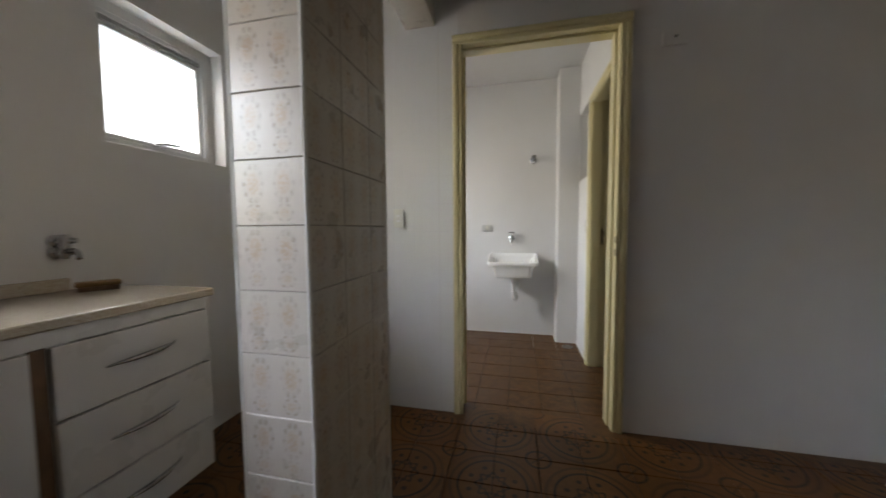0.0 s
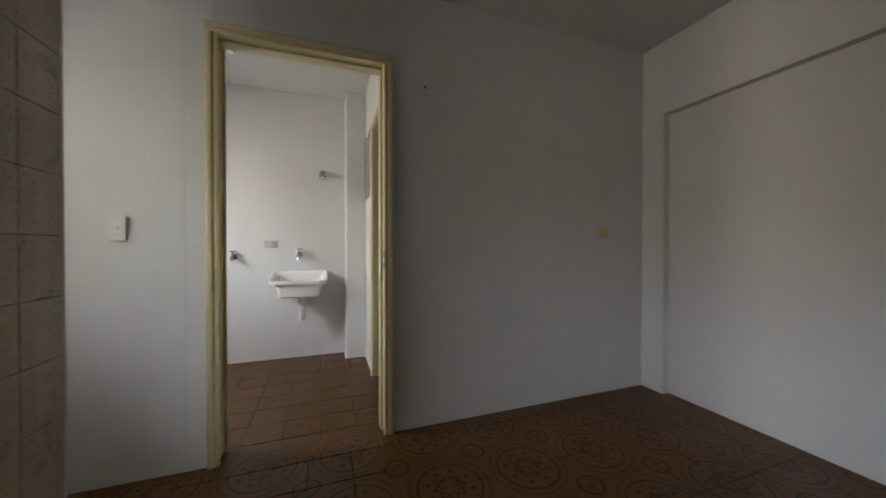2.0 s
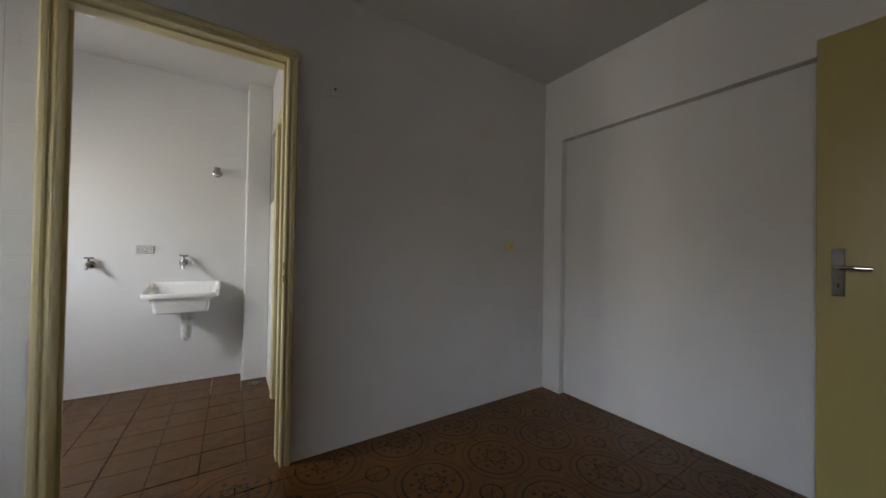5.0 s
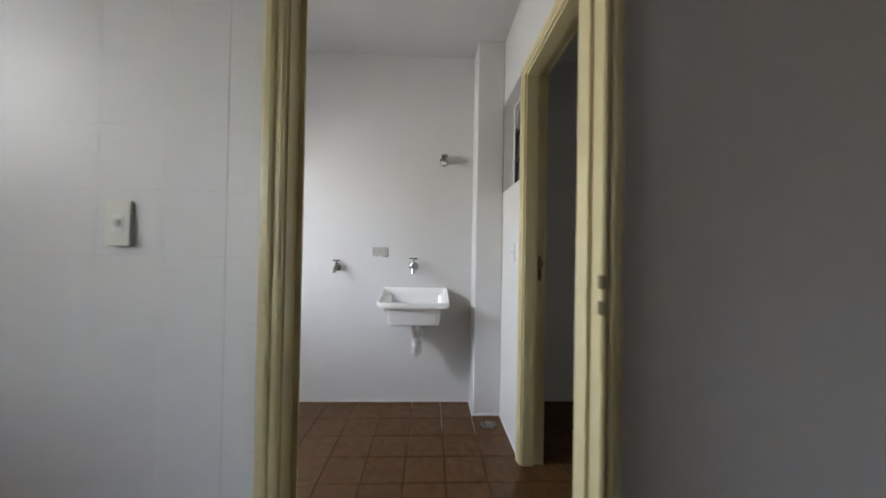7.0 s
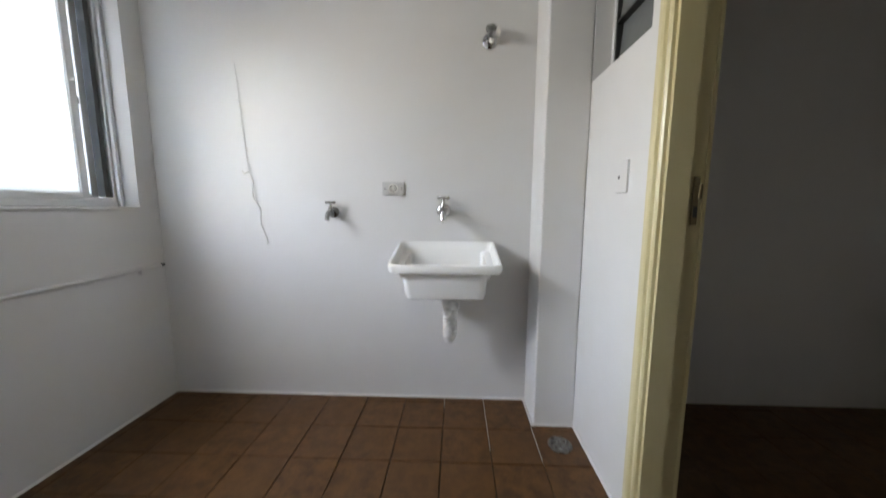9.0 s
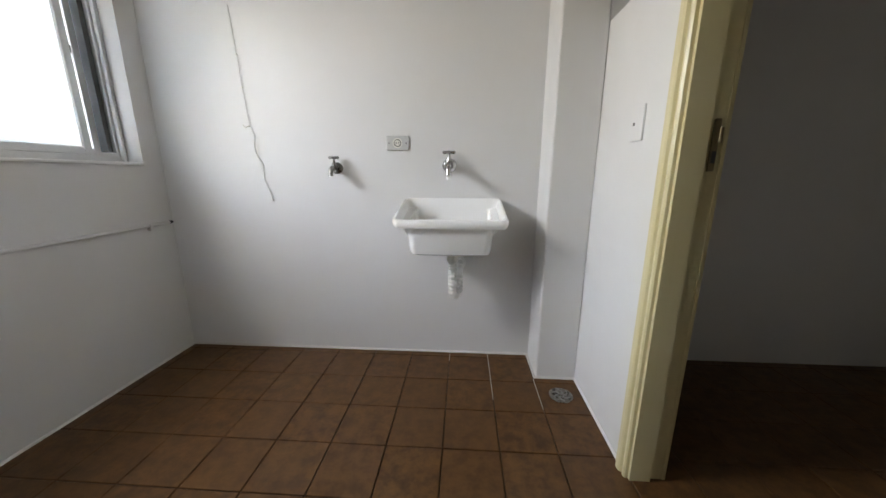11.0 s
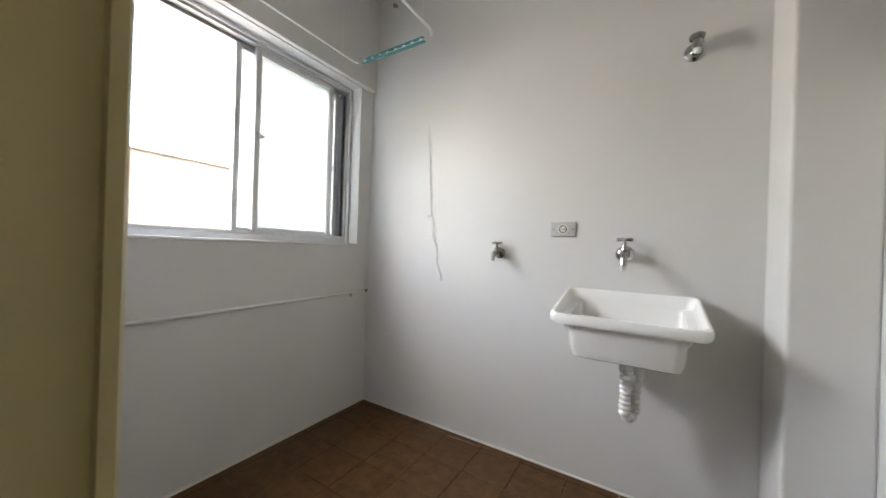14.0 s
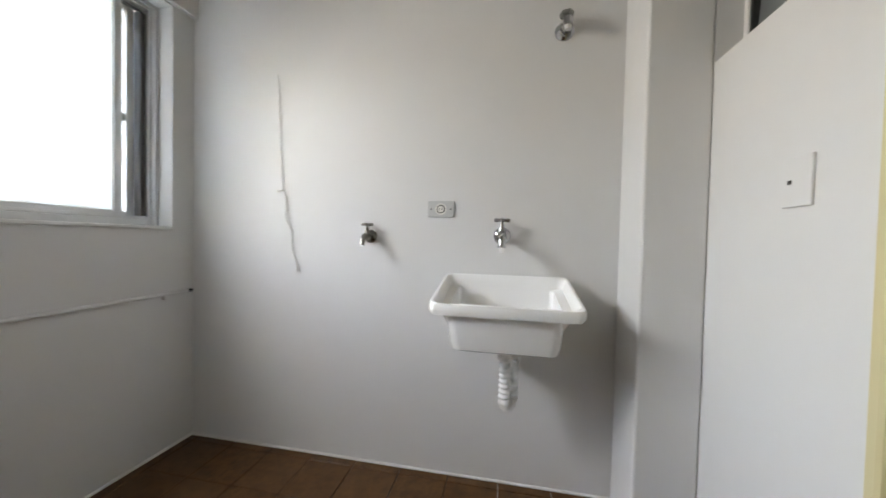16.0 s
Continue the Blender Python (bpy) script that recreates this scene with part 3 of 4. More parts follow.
def wash_tub():
    x, y = 0.262, 3.592
    ob = thing("wash_tub", x, y, 0.63, "white glazed ceramic laundry tub fixed to the wall", "laundry sink")
    yf = 3.415

    def lift(pts, z, slope):
        return [(px - x, py - y, z - 0.63 + slope * max(0.0, (py - yf)) / 0.35) for px, py in pts]

    body = [lift(rounded(x, y + 0.012, 0.155, 0.135, 0.03), 0.632, 0), lift(rounded(x, y + 0.008, 0.170, 0.148, 0.035), 0.640, 0),
            lift(rounded(x, y + 0.004, 0.177, 0.152, 0.035), 0.665, 0), lift(rounded(x, y + 0.002, 0.186, 0.158, 0.035), 0.758, 0.05)]
    rim = [lift(rounded(x, y, 0.218, 0.168, 0.03), 0.756, 0.065), lift(rounded(x, y, 0.236, 0.172, 0.03), 0.755, 0.068), lift(rounded(x, y, 0.243, 0.173, 0.03), 0.764, 0.07),
           lift(rounded(x, y, 0.243, 0.1730, 0.03), 0.782, 0.07), lift(rounded(x, y, 0.239, 0.170, 0.03), 0.790, 0.07), lift(rounded(x, y, 0.232, 0.164, 0.03), 0.791, 0.07),
           lift(rounded(x, y, 0.226, 0.158, 0.03), 0.786, 0.068)]
    bowl = [lift(rounded(x, y + 0.001, 0.218, 0.153, 0.03), 0.770, 0.05), lift(rounded(x, y + 0.006, 0.172, 0.136, 0.035), 0.690, 0), lift(rounded(x, y + 0.01, 0.158, 0.120, 0.04), 0.666, 0),
            lift(rounded(x, y + 0.012, 0.13, 0.095, 0.05), 0.654, 0)]
    part("basin", loft(body + rim + bowl), PORCELAIN, ob, "", True)
    part("drain_plug", sweep([(0.005, 0.0, 0.021), (0.005, 0.0, 0.026)], 0.028, 16), CHROME, ob, "", True)
    return ob


wash_tub()

trap = thing("drain_trap", 0.270, 3.592, 0.38, "white corrugated plastic drain trap under the tub", "drain pipe")
part("nut", sweep([(0, 0, 0.258), (0, 0, 0.240), (0, 0, 0.239), (0, 0, 0.226)], [0.026, 0.026, 0.032, 0.032], 12), PVC, trap)
part("collar", sweep([(0, 0, 0.226), (0, 0, 0.205), (0, 0, 0.2045), (0, 0, 0.196)], [0.023, 0.023, 0.027, 0.027], 16), PVC, trap, "", True)
path = [Vector((0, 0, 0.196 - 0.004 * i)) for i in range(38)]
bend = [Vector((0.55 * (0.026 - 0.026 * math.cos(a)), 0.83 * (0.026 - 0.026 * math.cos(a)), 0.046 - 0.026 * math.sin(a))) for a in [math.pi * i / 22 for i in range(1, 23)]]
up = [Vector((0.0286, 0.0432, 0.046 + 0.004 * i)) for i in range(1, 17)]
out = arc((0.0286, 0.0432, 0.114), (0.0286, 0.0432, 0.142), (0.0286, 0.082, 0.142), 8)
full = path + bend + up + out
part("corrugated_hose", sweep(full, [0.0195 + 0.0030 * math.sin(i * 1.35) for i in range(len(full))], 16), PVC, trap, "", True)
part("wall_pipe", sweep([(0.0286, 0.078, 0.142), (0.0286, 0.172, 0.142)], 0.024, 16), PVC, trap, "", True)
part("wall_flange", sweep([(0.0286, 0.166, 0.142), (0.0286, 0.1725, 0.142)], 0.036, 18), PVC, trap, "", True)


def bib_tap(x, z, big, label):
    """A wall tap: rosette, body, spout turned down, cross handle on a spindle."""
    ob = thing("tap", x, YN, z, label, "tap", "laundry taps")
    s = 1.3 if big else 1.08
    m = CHROME if big else WORN_CHROME
    part("rosette", sweep([(0, 0, 0), (0, -0.004 * s, 0), (0, -0.010 * s, 0), (0, -0.014 * s, 0)], [0.027 * s, 0.027 * s, 0.022 * s, 0.012 * s], 20), m, ob, "", True)
    body = [(0, -0.010 * s, 0), (0, -0.028 * s, 0), (0, -0.040 * s, 0), (0, -0.056 * s, 0)]
    part("body", sweep(body, [0.011 * s, 0.012 * s, 0.016 * s, 0.013 * s], 14), m, ob, "", True)
    sp = arc((0, -0.052 * s, 0.0), (0, -0.082 * s, 0.004 * s), (0, -0.086 * s, -0.030 * s), 7) + [Vector((0, -0.086 * s, -0.036 * s))]
    part("spout", sweep(sp, [0.011 * s] * 6 + [0.010 * s, 0.0095 * s, 0.012 * s], 12), m, ob, "", True)
    part("spindle", sweep([(0, -0.040 * s, 0.008 * s), (0, -0.040 * s, 0.024 * s), (0, -0.040 * s, 0.0245 * s), (0, -0.040 * s, 0.044 * s)], [0.012 * s, 0.010 * s, 0.006 * s, 0.005 * s], 12), m, ob, "", True)
    h = sweep([(-0.024 * s, -0.040 * s, 0.046 * s), (-0.02 * s, -0.040 * s, 0.046 * s), (0, -0.040 * s, 0.047 * s), (0.02 * s, -0.040 * s, 0.046 * s), (0.024 * s, -0.040 * s, 0.046 * s)], [0.004 * s, 0.0065 * s, 0.004 * s, 0.0065 * s, 0.004 * s], 10)
    sweep([(0, -0.064 * s, 0.046 * s), (0, -0.060 * s, 0.046 * s), (0, -0.040 * s, 0.047 * s), (0, -0.02 * s, 0.046 * s), (0, -0.016 * s, 0.046 * s)], [0.004 * s, 0.0065 * s, 0.004 * s, 0.0065 * s, 0.004 * s], 10, h)
    part("cross_handle", h, m, ob, "", True)
    if big:
        part("nozzle", sweep([(0, -0.086 * s, -0.036 * s), (0, -0.086 * s, -0.050 * s)], [0.008 * s, 0.006 * s], 10), PVC, ob, "clear plastic nozzle", True)
    return ob


bib_tap(0.245, 1.018, True, "chrome wall tap with cross handle above the tub")
bib_tap(-0.322, 1.005, False, "small dull metal wall tap for a washing machine")

valve = thing("shower_valve", 0.463, YN, 1.816, "chrome capped valve with flange high on the wall", "valve")
part("flange", sweep([(0, 0, 0), (0, -0.006, 0), (0, -0.016, 0)], [0.036, 0.036, 0.022], 22), CHROME, valve, "", True)
part("stem", sweep([(0, -0.012, 0), (0, -0.05, 0)], [0.018, 0.016], 16), CHROME, valve, "", True)
part("elbow", sweep(arc((0, -0.045, 0.004), (0, -0.085, 0.004), (0, -0.080, -0.026), 7), [0.017, 0.018, 0.019, 0.02, 0.02, 0.018, 0.017, 0.017], 14), CHROME, valve, "", True)
part("knob", sweep([(0, -0.05, 0.012), (0, -0.05, 0.022), (0, -0.05, 0.024), (0, -0.05, 0.040), (0, -0.05, 0.044)], [0.010, 0.010, 0.024, 0.026, 0.018], 6), WORN_CHROME, valve, "dull fluted knob")
part("outlet", sweep([(0, -0.080, -0.022), (0, -0.080, -0.040)], [0.013, 0.011], 12), PVC, valve, "pale plastic outlet", True)


def plate(name, x, y, z, w, h, label, category, material, face, d=0.008):
    """A wall plate; face gives the sense in which it stands proud."""
    ob = thing(name, x, y, z, label, category)
    part("plate", box(-w / 2, w / 2, min(0, face * d), max(0, face * d), -h / 2, h / 2, 0.0025), material, ob)
    return ob


out1 = plate("power_outlet", -0.010, YN, 1.125, 0.112, 0.068, "grey metal outlet plate with a round socket", "power outlet", STEEL, -1)
part("socket", sweep([(0, -0.007, 0), (0, -0.0105, 0)], 0.024, 20), CREAM, out1, "round cream socket", True)
part("socket_ring", sweep([(0, -0.0103, 0), (0, -0.0112, 0)], 0.018, 20), DARK, out1, "", True)
part("socket_core", sweep([(0, -0.011, 0), (0, -0.0122, 0)], 0.014, 20), CREAM, out1, "", True)
for dx in (-0.006, 0.006):
    part("pin_hole", box(dx - 0.0018, dx + 0.0018, -0.0128, -0.0118, -0.004, 0.004), DARK, out1)
for dx in (-0.042, 0.042):
    part("screw", sweep([(dx, -0.0075, 0), (dx, -0.0092, 0)], 0.0035, 8), DARK, out1, "", True)

pipe = thing("wall_conduit", WL, 3.0, 0.71, "thin white painted pipe fixed along the wall", "pipe")
part("tube", sweep([(0.010, -0.72, -0.004), (0.010, -0.2, 0.002), (0.010, 0.35, 0.008), (0.010, 0.735, 0.014)], 0.009, 10), WALL, pipe, "", True)
part("end_stub", sweep([(0.010, 0.73, 0.014), (0.010, 0.752, 0.016)], [0.010, 0.007], 8), DARK, pipe, "dark open pipe end", True)
for dy in (-0.5, 0.62):
    part("clip", box(0, 0.021, dy - 0.008, dy + 0.008, -0.012, 0.020, 0.003), WALL, pipe)

cord = thing("hanging_cord", -0.755, YN, 1.20, "thin white cord hanging from a small wall hook", "cord")
part("hook", sweep([(0, 0, 0.008), (0, -0.02, 0.006), (-0.006, -0.028, -0.004), (-0.016, -0.024, 0.0), (-0.022, -0.02, 0.012)], 0.003, 8), CREAM, cord, "small cream hook", True)
random.seed(4)
low = [(0.008 + 0.062 * t + 0.011 * math.sin(15 * t) + random.uniform(-0.003, 0.003), -0.008 - 0.006 * math.sin(7 * t), -0.005 - 0.345 * t) for t in [i / 22 for i in range(23)]]
part("lower_cord", sweep(low, 0.0035, 6), CORD, cord, "", True)
part("knot", sweep([low[-1], (low[-1][0] + 0.002, -0.008, low[-1][2] - 0.006), (low[-1][0], -0.008, low[-1][2] - 0.014)], [0.004, 0.008, 0.003], 8), CORD, cord, "", True)
top = [(0.0 - 0.036 * t + random.uniform(-0.002, 0.002), -0.006, 0.01 + 0.53 * t) for t in [i / 18 for i in range(19)]]
part("upper_cord", sweep(top, 0.0020, 6), WALL, cord, "", True)
for k in (6, 11):
    part("pin", sweep([(top[k][0], 0, top[k][2]), (top[k][0], -0.012, top[k][2])], 0.004, 8), CREAM, cord, "", True)

hatch = thing("cover_plate", XE, 3.235, 1.135, "white painted-over cover plate with a small dark hole", "cover plate")
part("plate", box(-0.007, 0, -0.036, 0.036, -0.054, 0.054, 0.002), WALL, hatch)
part("hole", box(-0.0085, -0.0065, 0.012, 0.021, -0.0045, 0.0045), DARK, hatch)

drain = thing("floor_drain", 0.770, 3.42, 0.0, "round grey metal floor drain grate", "floor drain")
part("ring", loft([[(r * math.cos(a), r * math.sin(a), z) for a in [2 * math.pi * k / 28 for k in range(28)]] for r, z in ((0.050, 0.0), (0.052, 0.005), (0.043, 0.006), (0.041, 0.0005))], None, False, True), WORN_CHROME, drain, "", True)
for k in range(6):
    a = k * math.pi / 3
    part("grate_bar", sweep([(0.012 * math.cos(a), 0.012 * math.sin(a), 0.004)] + arc((0.02 * math.cos(a), 0.02 * math.sin(a), 0.005), (0.034 * math.cos(a + 0.2), 0.034 * math.sin(a + 0.2), 0.006), (0.040 * math.cos(a + 0.7), 0.040 * math.sin(a + 0.7), 0.005), 5), 0.0034, 6), ALU_D, drain, "", True)

rack = thing("drying_rack", -0.85, 3.0, 2.06, "white wire clothes rack hung below the ceiling, teal ends", "drying rack")
for x0, nm in ((-0.265, "rail"), (0.268, "rail")):
    part(nm, sweep([(x0, -0.62, 0.0), (x0, 0.40, 0.0)] + arc((x0, 0.42, 0), (x0, 0.47, -0.002), (x0 * 0.93, 0.478, -0.006), 4), 0.0055, 8), PVC, rack, "", True)
for y0 in (0.478, -0.62):
    bar = part("end_bar", box(-0.215, 0.215, y0 - 0.008, y0 + 0.008, -0.026, -0.018, 0.002), TEAL, rack, "teal plastic end bar")
    part("upper_bar", box(-0.205, 0.205, y0 - 0.007, y0 + 0.007, -0.004, 0.004, 0.002), TEAL, bar)
    for i in range(8):
        xx = -0.19 + i * 0.38 / 7
        part("spacer", box(xx - 0.008, xx + 0.008, y0 - 0.006, y0 + 0.006, -0.018, -0.004, 0.002), PVC, bar)
for xx, yy in ((-0.265, 0.38), (0.268, 0.38), (-0.265, -0.5), (0.268, -0.5)):
    part("hanger", sweep([(xx, yy, 0.0), (xx, yy, H - 2.06)], 0.0010, 5), CORD, rack)
for xx in (-0.650, -1.070):
    hk = thing("wall_hook", xx, YN, 2.543, "small metal pulley hook screwed into the wall", "hook", "rack hooks")
    part("screw_eye", sweep([(0, 0, 0), (0, -0.022, 0), (0.010, -0.034, -0.004), (0.022, -0.034, -0.012), (0.026, -0.030, -0.024)], 0.0042, 8), WORN_CHROME, hk, "", True)
    part("pulley", sweep([(-0.012, -0.020, 0.004), (-0.004, -0.020, 0.004)], 0.012, 12), WORN_CHROME, hk, "", True)

lamp_holder = thing("lamp_holder", -0.180, 3.07, H, "bare lamp holder with a dark ring on the ceiling", "light fitting")
part("base", sweep([(0, 0, 0), (0, 0, -0.012), (0, 0, -0.020)], [0.048, 0.046, 0.030], 24), PVC, lamp_holder, "", True)
part("socket", sweep([(0, 0, -0.018), (0, 0, -0.055), (0, 0, -0.058)], [0.026, 0.026, 0.022], 20), PVC, lamp_holder, "", True)
part("ring", sweep([(0, 0, -0.034), (0, 0, -0.048)], [0.0285, 0.0285], 20), DARK, lamp_holder, "dark threaded ring", True)

# ---- kitchen ----
sw = plate("light_switch", -0.402, YA - 0.004, 1.185, 0.060, 0.112, "cream plastic light switch on a painted wall", "light switch", CREAM, -1, 0.010)
part("rocker_bed", box(-0.014, 0.014, -0.0115, -0.0095, -0.022, 0.022, 0.001), PVC, sw)
part("rocker", prism([(-0.011, -0.0115), (-0.017, 0.004), (-0.0115, 0.011)], lambda u, v, w: Vector((w, u, v)), (-0.006, 0.006)), CREAM, sw)
bl = plate("blank_plate", 1.060, YA, 2.055, 0.112, 0.066, "white painted blank plate high on the wall", "cover plate", WALL_K, -1, 0.016)
part("stud", sweep([(0.0, -0.015, 0.006), (0.0, -0.022, 0.006)], 0.007, 10), WORN_CHROME, bl, "", True)
so = plate("wall_socket", 2.44, YA, 1.20, 0.072, 0.072, "small yellowed plastic wall socket", "power outlet", YPLASTIC, -1, 0.024)
part("socket", sweep([(0, -0.023, 0), (0, -0.0265, 0)], 0.022, 18), YPLASTIC, so, "", True)
for dx in (-0.006, 0.006):
    part("pin_hole", box(dx - 0.002, dx + 0.002, -0.0272, -0.026, -0.003, 0.003), DARK, so)

# base cabinet: drawers at its end, doors beside them
cab = thing("base_cabinet", -1.105, 0.5, 0.0, "white laminate kitchen base cabinet with three drawers", "cabinet")
FX = 0.245   # its front, from the thing's origin
part("body", box(-0.25, FX - 0.018, -1.2, 0.728, 0.20, 0.868, 0.002), LAMINATE, cab)
part("plinth", box(-0.24, -0.02, -1.18, 0.70, 0.0, 0.20), EDGE, cab, "dark recessed plinth")
part("top_rail", box(FX - 0.018, FX, -1.2, 0.728, 0.826, 0.868, 0.002), LAMINATE, cab)


def pull(parent, y0, y1, z):
    pts = [(FX + 0.004, y0, z - 0.006), (FX + 0.014, y0 + 0.02, z - 0.003)]
    pts += [(FX + 0.014 + 0.012 * math.sin(math.pi * t), y0 + 0.02 + (y1 - y0 - 0.04) * t, z - 0.003 + 0.006 * t) for t in [i / 8 for i in range(1, 8)]]
    pts += [(FX + 0.014, y1 - 0.02, z + 0.003), (FX + 0.004, y1, z + 0.006)]
    n = len(pts)
    part("handle", sweep(pts, [0.003 + 0.006 * math.sin(math.pi * i / (n - 1)) for i in range(n)], 8), CHROME, parent, "slim bowed chrome handle", True)


for za, zb, hz in ((0.622, 0.820, 0.733), (0.398, 0.616, 0.515), (0.205, 0.392, 0.31)):
    d = part("drawer", box(FX - 0.018, FX, 0.292, 0.728, za, zb, 0.003), LAMINATE, cab)
    pull(d, 0.400, 0.598, hz)
part("stile", box(FX - 0.03, FX - 0.012, 0.256, 0.288, 0.205, 0.822), EDGE, cab, "bare brown wood edge")
for y0, y1 in ((-0.20, 0.252), (-0.66, -0.206)):
    d = part("door", box(FX - 0.018, FX, y0, y1, 0.205, 0.820, 0.003), LAMINATE, cab)
    pull(d, y0 + 0.1, y0 + 0.3, 0.74)

top_ = thing("worktop", -1.105, 0.5, 0.87, "beige granite worktop with a low upstand", "worktop")
part("slab", box(-0.253, FX + 0.018, -1.2, 0.745, 0.0, 0.030, 0.006), GRANITE, top_)
part("upstand", box(-0.253, -0.233, -1.2, 0.60, 0.030, 0.075, 0.003), GRANITE, top_)

fa = thing("kitchen_tap", WK, 1.075, 1.065, "chrome two-handle wall mixer over the worktop", "tap")
for dz in (-0.022, 0.02):
    part("flange", sweep([(0, 0, dz), (0.008, 0, dz), (0.018, 0, dz)], [0.024, 0.024, 0.014], 16), CHROME, fa, "", True)
    part("arm", sweep([(0.01, 0, dz), (0.05, 0.0, dz), (0.075, 0.02, dz + 0.002)], [0.013, 0.014, 0.010], 12), CHROME, fa, "", True)
part("body", sweep([(0.05, 0.0, -0.045), (0.05, 0, -0.03), (0.05, 0, 0.03), (0.05, 0, 0.045)], [0.010, 0.017, 0.017, 0.010], 14), CHROME, fa, "", True)
part("spout", sweep(arc((0.05, 0, -0.02), (0.16, -0.02, 0.0), (0.17, -0.03, -0.04), 8), 0.009, 10), CHROME, fa, "", True)
br = thing("scrub_brush", -1.225, 1.115, 0.90, "brown wooden scrubbing brush lying on the worktop", "brush")
br.rotation_euler = (0, 0, radians(62))
part("block", box(-0.062, 0.062, -0.022, 0.022, 0.016, 0.036, 0.007), BRUSH_WOOD, br)
part("bristles", box(-0.055, 0.055, -0.018, 0.018, 0.0, 0.017, 0.003), EDGE, br, "dark worn bristles")

# tiled column and the short beam above it
PX0, PX1, PY0, PY1 = -0.400, -0.188, 0.909, 1.400
col = structure("column_kitchen", box(PX0 + 0.006, PX1 - 0.006, PY0 + 0.006, PY1 - 0.006, LOW, H), GROUT_T, "square column faced with cream patterned wall tiles", "column")
beam = structure("beam", box(-0.345, -0.165, PY1 - 0.01, YA, 2.285, H, 0.004), MOTIF, "short ceiling beam faced with cream patterned tiles", "beam")
BEAD = plain("white_corner_bead", (0.72, 0.71, 0.69), 0.35)
for bx, by in ((PX0, PY0), (PX1, PY0), (PX1, PY1)):
    part("corner_bead", sweep([(bx - math.copysign(0.003, bx + 0.3), by + (0.003 if by < 1 else -0.003), 0.0), (bx - math.copysign(0.003, bx + 0.3), by + (0.003 if by < 1 else -0.003), H)], 0.006, 8), BEAD, col, "pale corner bead")

# ---- tiles ----
ROW, Z_OFF = 0.1635, 1.131


def wall_tiles(parent, material, name, u_edges, z_edges, place, gap, turn, uneven=0.0006, soft=0.0015):
    """Tiles proud of a wall, each an object of its own on a mesh shared by its size."""
    meshes = {}
    for u0, u1 in zip(u_edges, u_edges[1:]):
        for z0, z1 in zip(z_edges, z_edges[1:]):
            w, h = round(u1 - u0 - gap, 4), round(z1 - z0 - gap, 4)
            if (w, h) not in meshes:
                b = box(-w / 2, w / 2, 0, 0.008, -h / 2, h / 2)
                bmesh.ops.bevel(b, geom=[e for e in b.edges if all(v.co.y > 0.004 for v in e.verts)], offset=soft, segments=1, affect='EDGES')
                bmesh.ops.recalc_face_normals(b, faces=b.faces)
                me = bpy.data.meshes.new(name)
                b.to_mesh(me)
                b.free()
                me.materials.append(material)
                meshes[(w, h)] = me
            ob = new(name, meshes[(w, h)])
            c = place((u0 + u1) / 2, (z0 + z1) / 2)
            jit = random.uniform(-uneven, uneven)
            ob.matrix_world = Matrix.Translation(c) @ Matrix.Rotation(turn, 4, 'Z') @ Matrix.Translation((0, jit, 0))
            ob.parent = parent


random.seed(7)
zs = [Z_OFF + ROW * k for k in range(-7, 10)]
zs = [-0.01] + [z for z in zs if 0.02 < z < H - 0.03] + [H]
wall_tiles(col, MOTIF, "wall_tile", [PX0 + 0.004, PX1 - 0.004], zs, lambda u, z: Vector((u, PY0 + 0.008, z)), 0.0022, math.pi)
wall_tiles(col, MOTIF, "wall_tile", [PY0 + 0.004, 1.083, 1.258, PY1 - 0.004], zs, lambda u, z: Vector((PX1 - 0.008, u, z)), 0.0016, -math.pi / 2)
wall_tiles(col, MOTIF, "wall_tile", [PY0 + 0.004, 1.083, 1.258, PY1 - 0.004], zs, lambda u, z: Vector((PX0 + 0.008, u, z)), 0.003, math.pi / 2)

between = bpy.data.objects["wall_between"]
zt = [-0.01] + [1.106 + ROW * k for k in range(-6, 10) if 0.05 < 1.106 + ROW * k < H - 0.03] + [H]
for us in ([WK + 0.001, -1.106, -0.785, -0.464, -0.303, -0.1505], [-0.1475, -0.034]):
    wall_tiles(between, TILE_W, "wall_tile", us, zt, lambda u, z: Vector((u, YA + 0.0072, z)), 0.0005, math.pi, 0.0001, 0.0009)


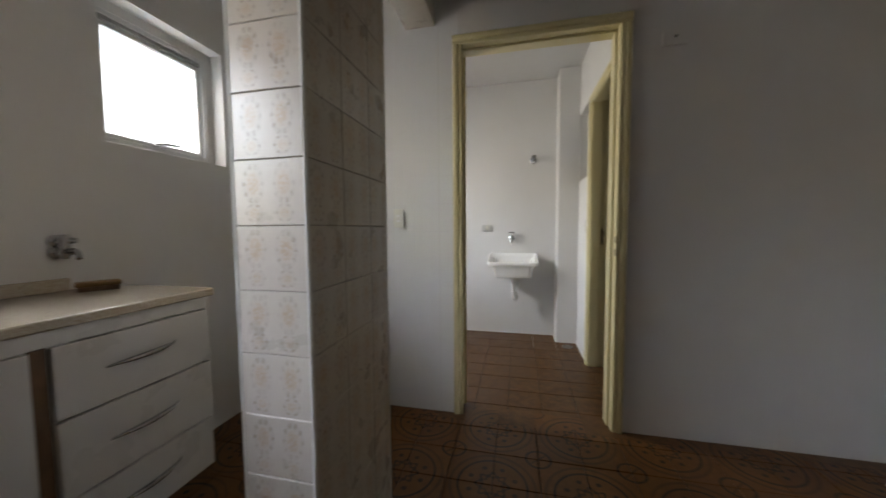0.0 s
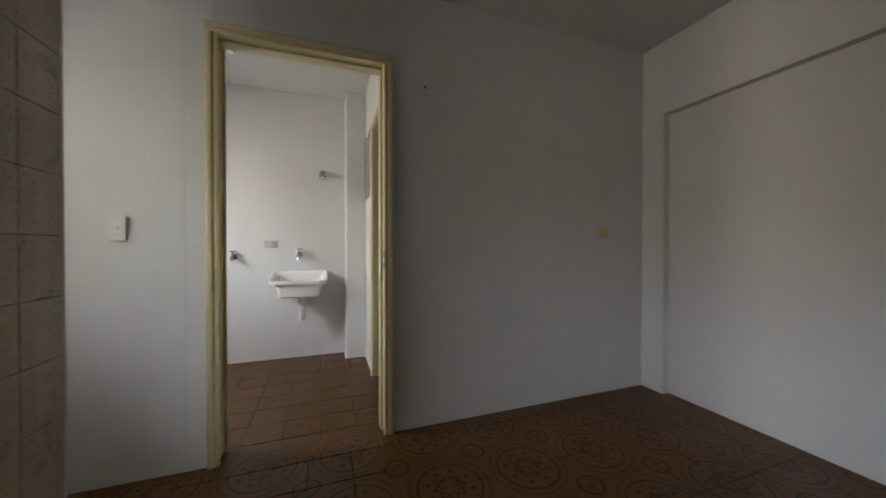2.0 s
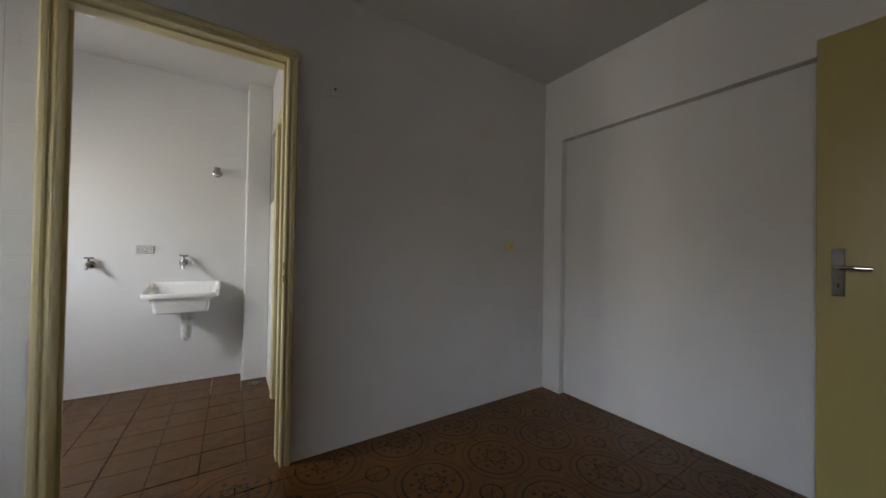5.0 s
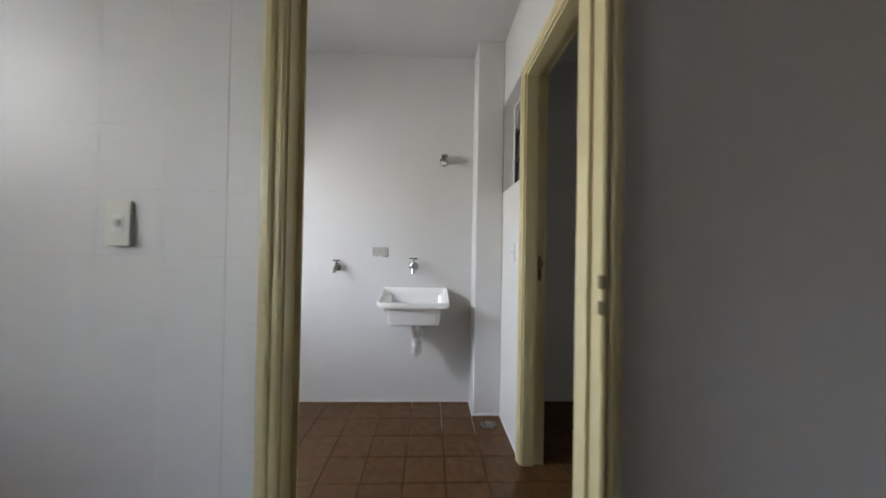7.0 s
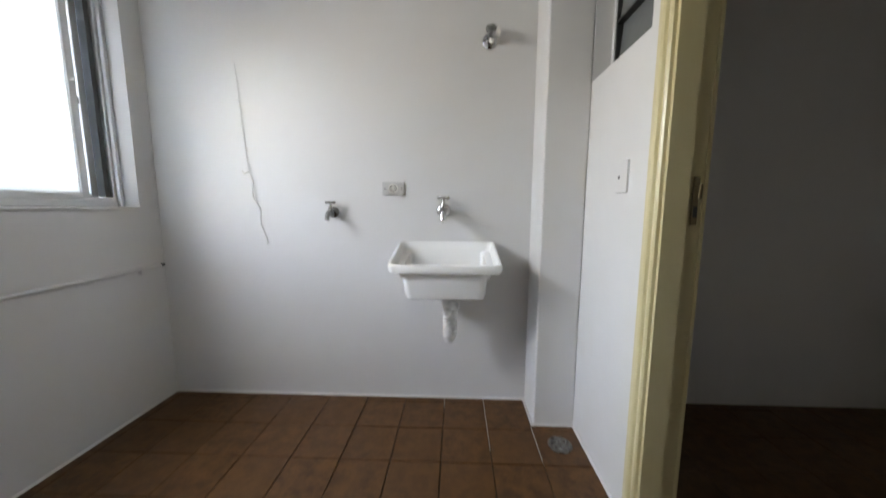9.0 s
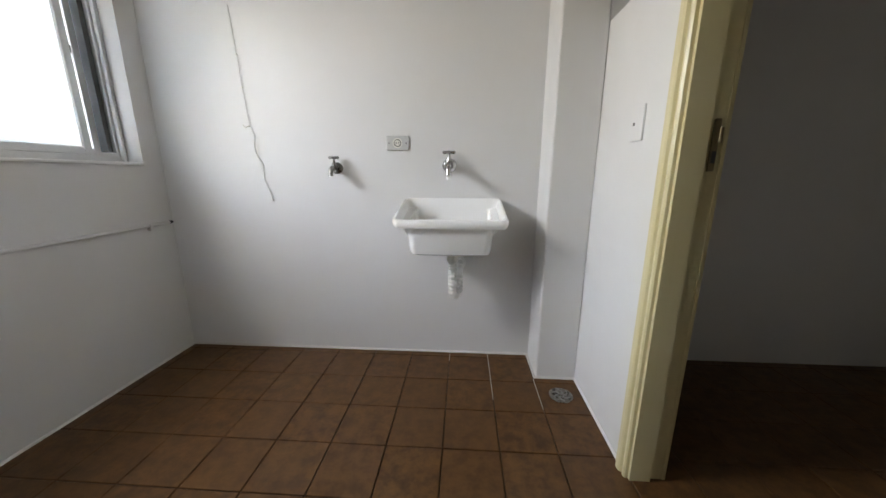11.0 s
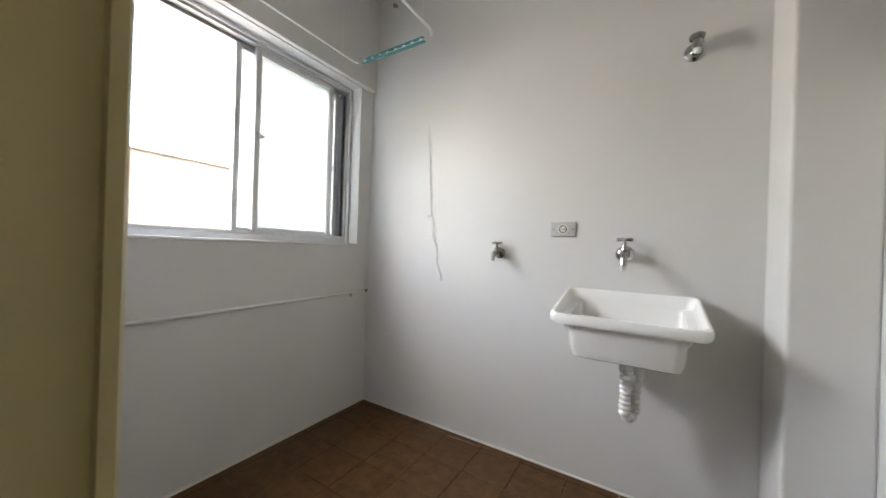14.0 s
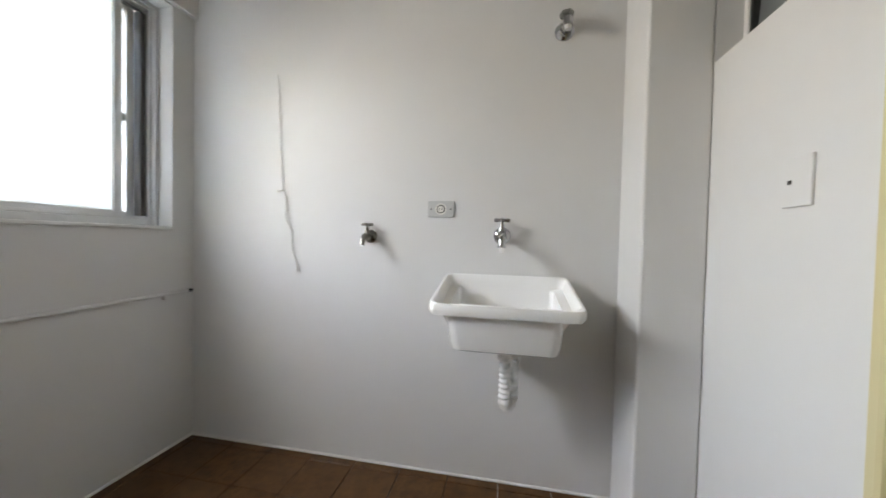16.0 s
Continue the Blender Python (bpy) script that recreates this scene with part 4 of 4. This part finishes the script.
def floor_tiles(name, material, x_line, y_line, pitch, x0, x1, y0, y1, parent, keep):
    """Square floor tiles on a lattice; those in the stretch that keep() names are objects, the rest one mesh."""
    g = 0.0035
    h = pitch / 2 - g / 2
    b = box(-h, h, -h, h, -0.006, 0.0)
    bmesh.ops.bevel(b, geom=[e for e in b.edges if all(v.co.z > -0.003 for v in e.verts)], offset=0.0018, segments=1, affect='EDGES')
    bmesh.ops.recalc_face_normals(b, faces=b.faces)
    me = bpy.data.meshes.new(name)
    b.to_mesh(me)
    b.free()
    me.materials.append(material)
    rest = bmesh.new()
    i0, i1 = math.floor((x0 - x_line) / pitch), math.ceil((x1 - x_line) / pitch)
    j0, j1 = math.floor((y0 - y_line) / pitch), math.ceil((y1 - y_line) / pitch)
    for i in range(i0, i1):
        for j in range(j0, j1):
            cx, cy = x_line + (i + 0.5) * pitch, y_line + (j + 0.5) * pitch
            dz = random.uniform(-0.0006, 0.0002)
            if keep(cx, cy):
                ob = new(name, me)
                ob.location = (cx, cy, dz)
                ob.parent = parent
            else:
                n0 = len(rest.verts)
                rest.from_mesh(me)
                rest.verts.ensure_lookup_table()
                for v in rest.verts[n0:]:
                    v.co += Vector((cx, cy, dz))
    if rest.verts:
        tagged(part("far_floor_tiles", rest, material, parent, "brown glazed floor tiles"), kind="stuff")


PITCH = MED / 2
JOIN = 2.19
floor_tiles("floor_tile", FLOOR_K, 1.442, 1.592, PITCH, -1.36, 2.92, -2.6, JOIN - 0.03, floor, lambda x, y: y > -0.55)
floor_tiles("floor_tile", FLOOR_L, 0.463, 3.095, 0.2085, -1.25, 0.95, JOIN + 0.05, YN, floor, lambda x, y: True)
floor_tiles("floor_tile", FLOOR_L, 0.463 + 0.2085 * 3, 3.095, 0.2085, 1.04, 2.6, YB, YN, floor, lambda x, y: False)
for k, (ya, yb) in enumerate(((3.68, 3.755), (3.38, 3.755), (3.33, 3.54))):
    gx = 0.463 + 0.2085 * (k - 1)
    part("grout_line", box(gx - 0.0011, gx + 0.0011, ya, yb, -0.005, -0.0008), GROUT_W, floor, "pale cement left in the joint")
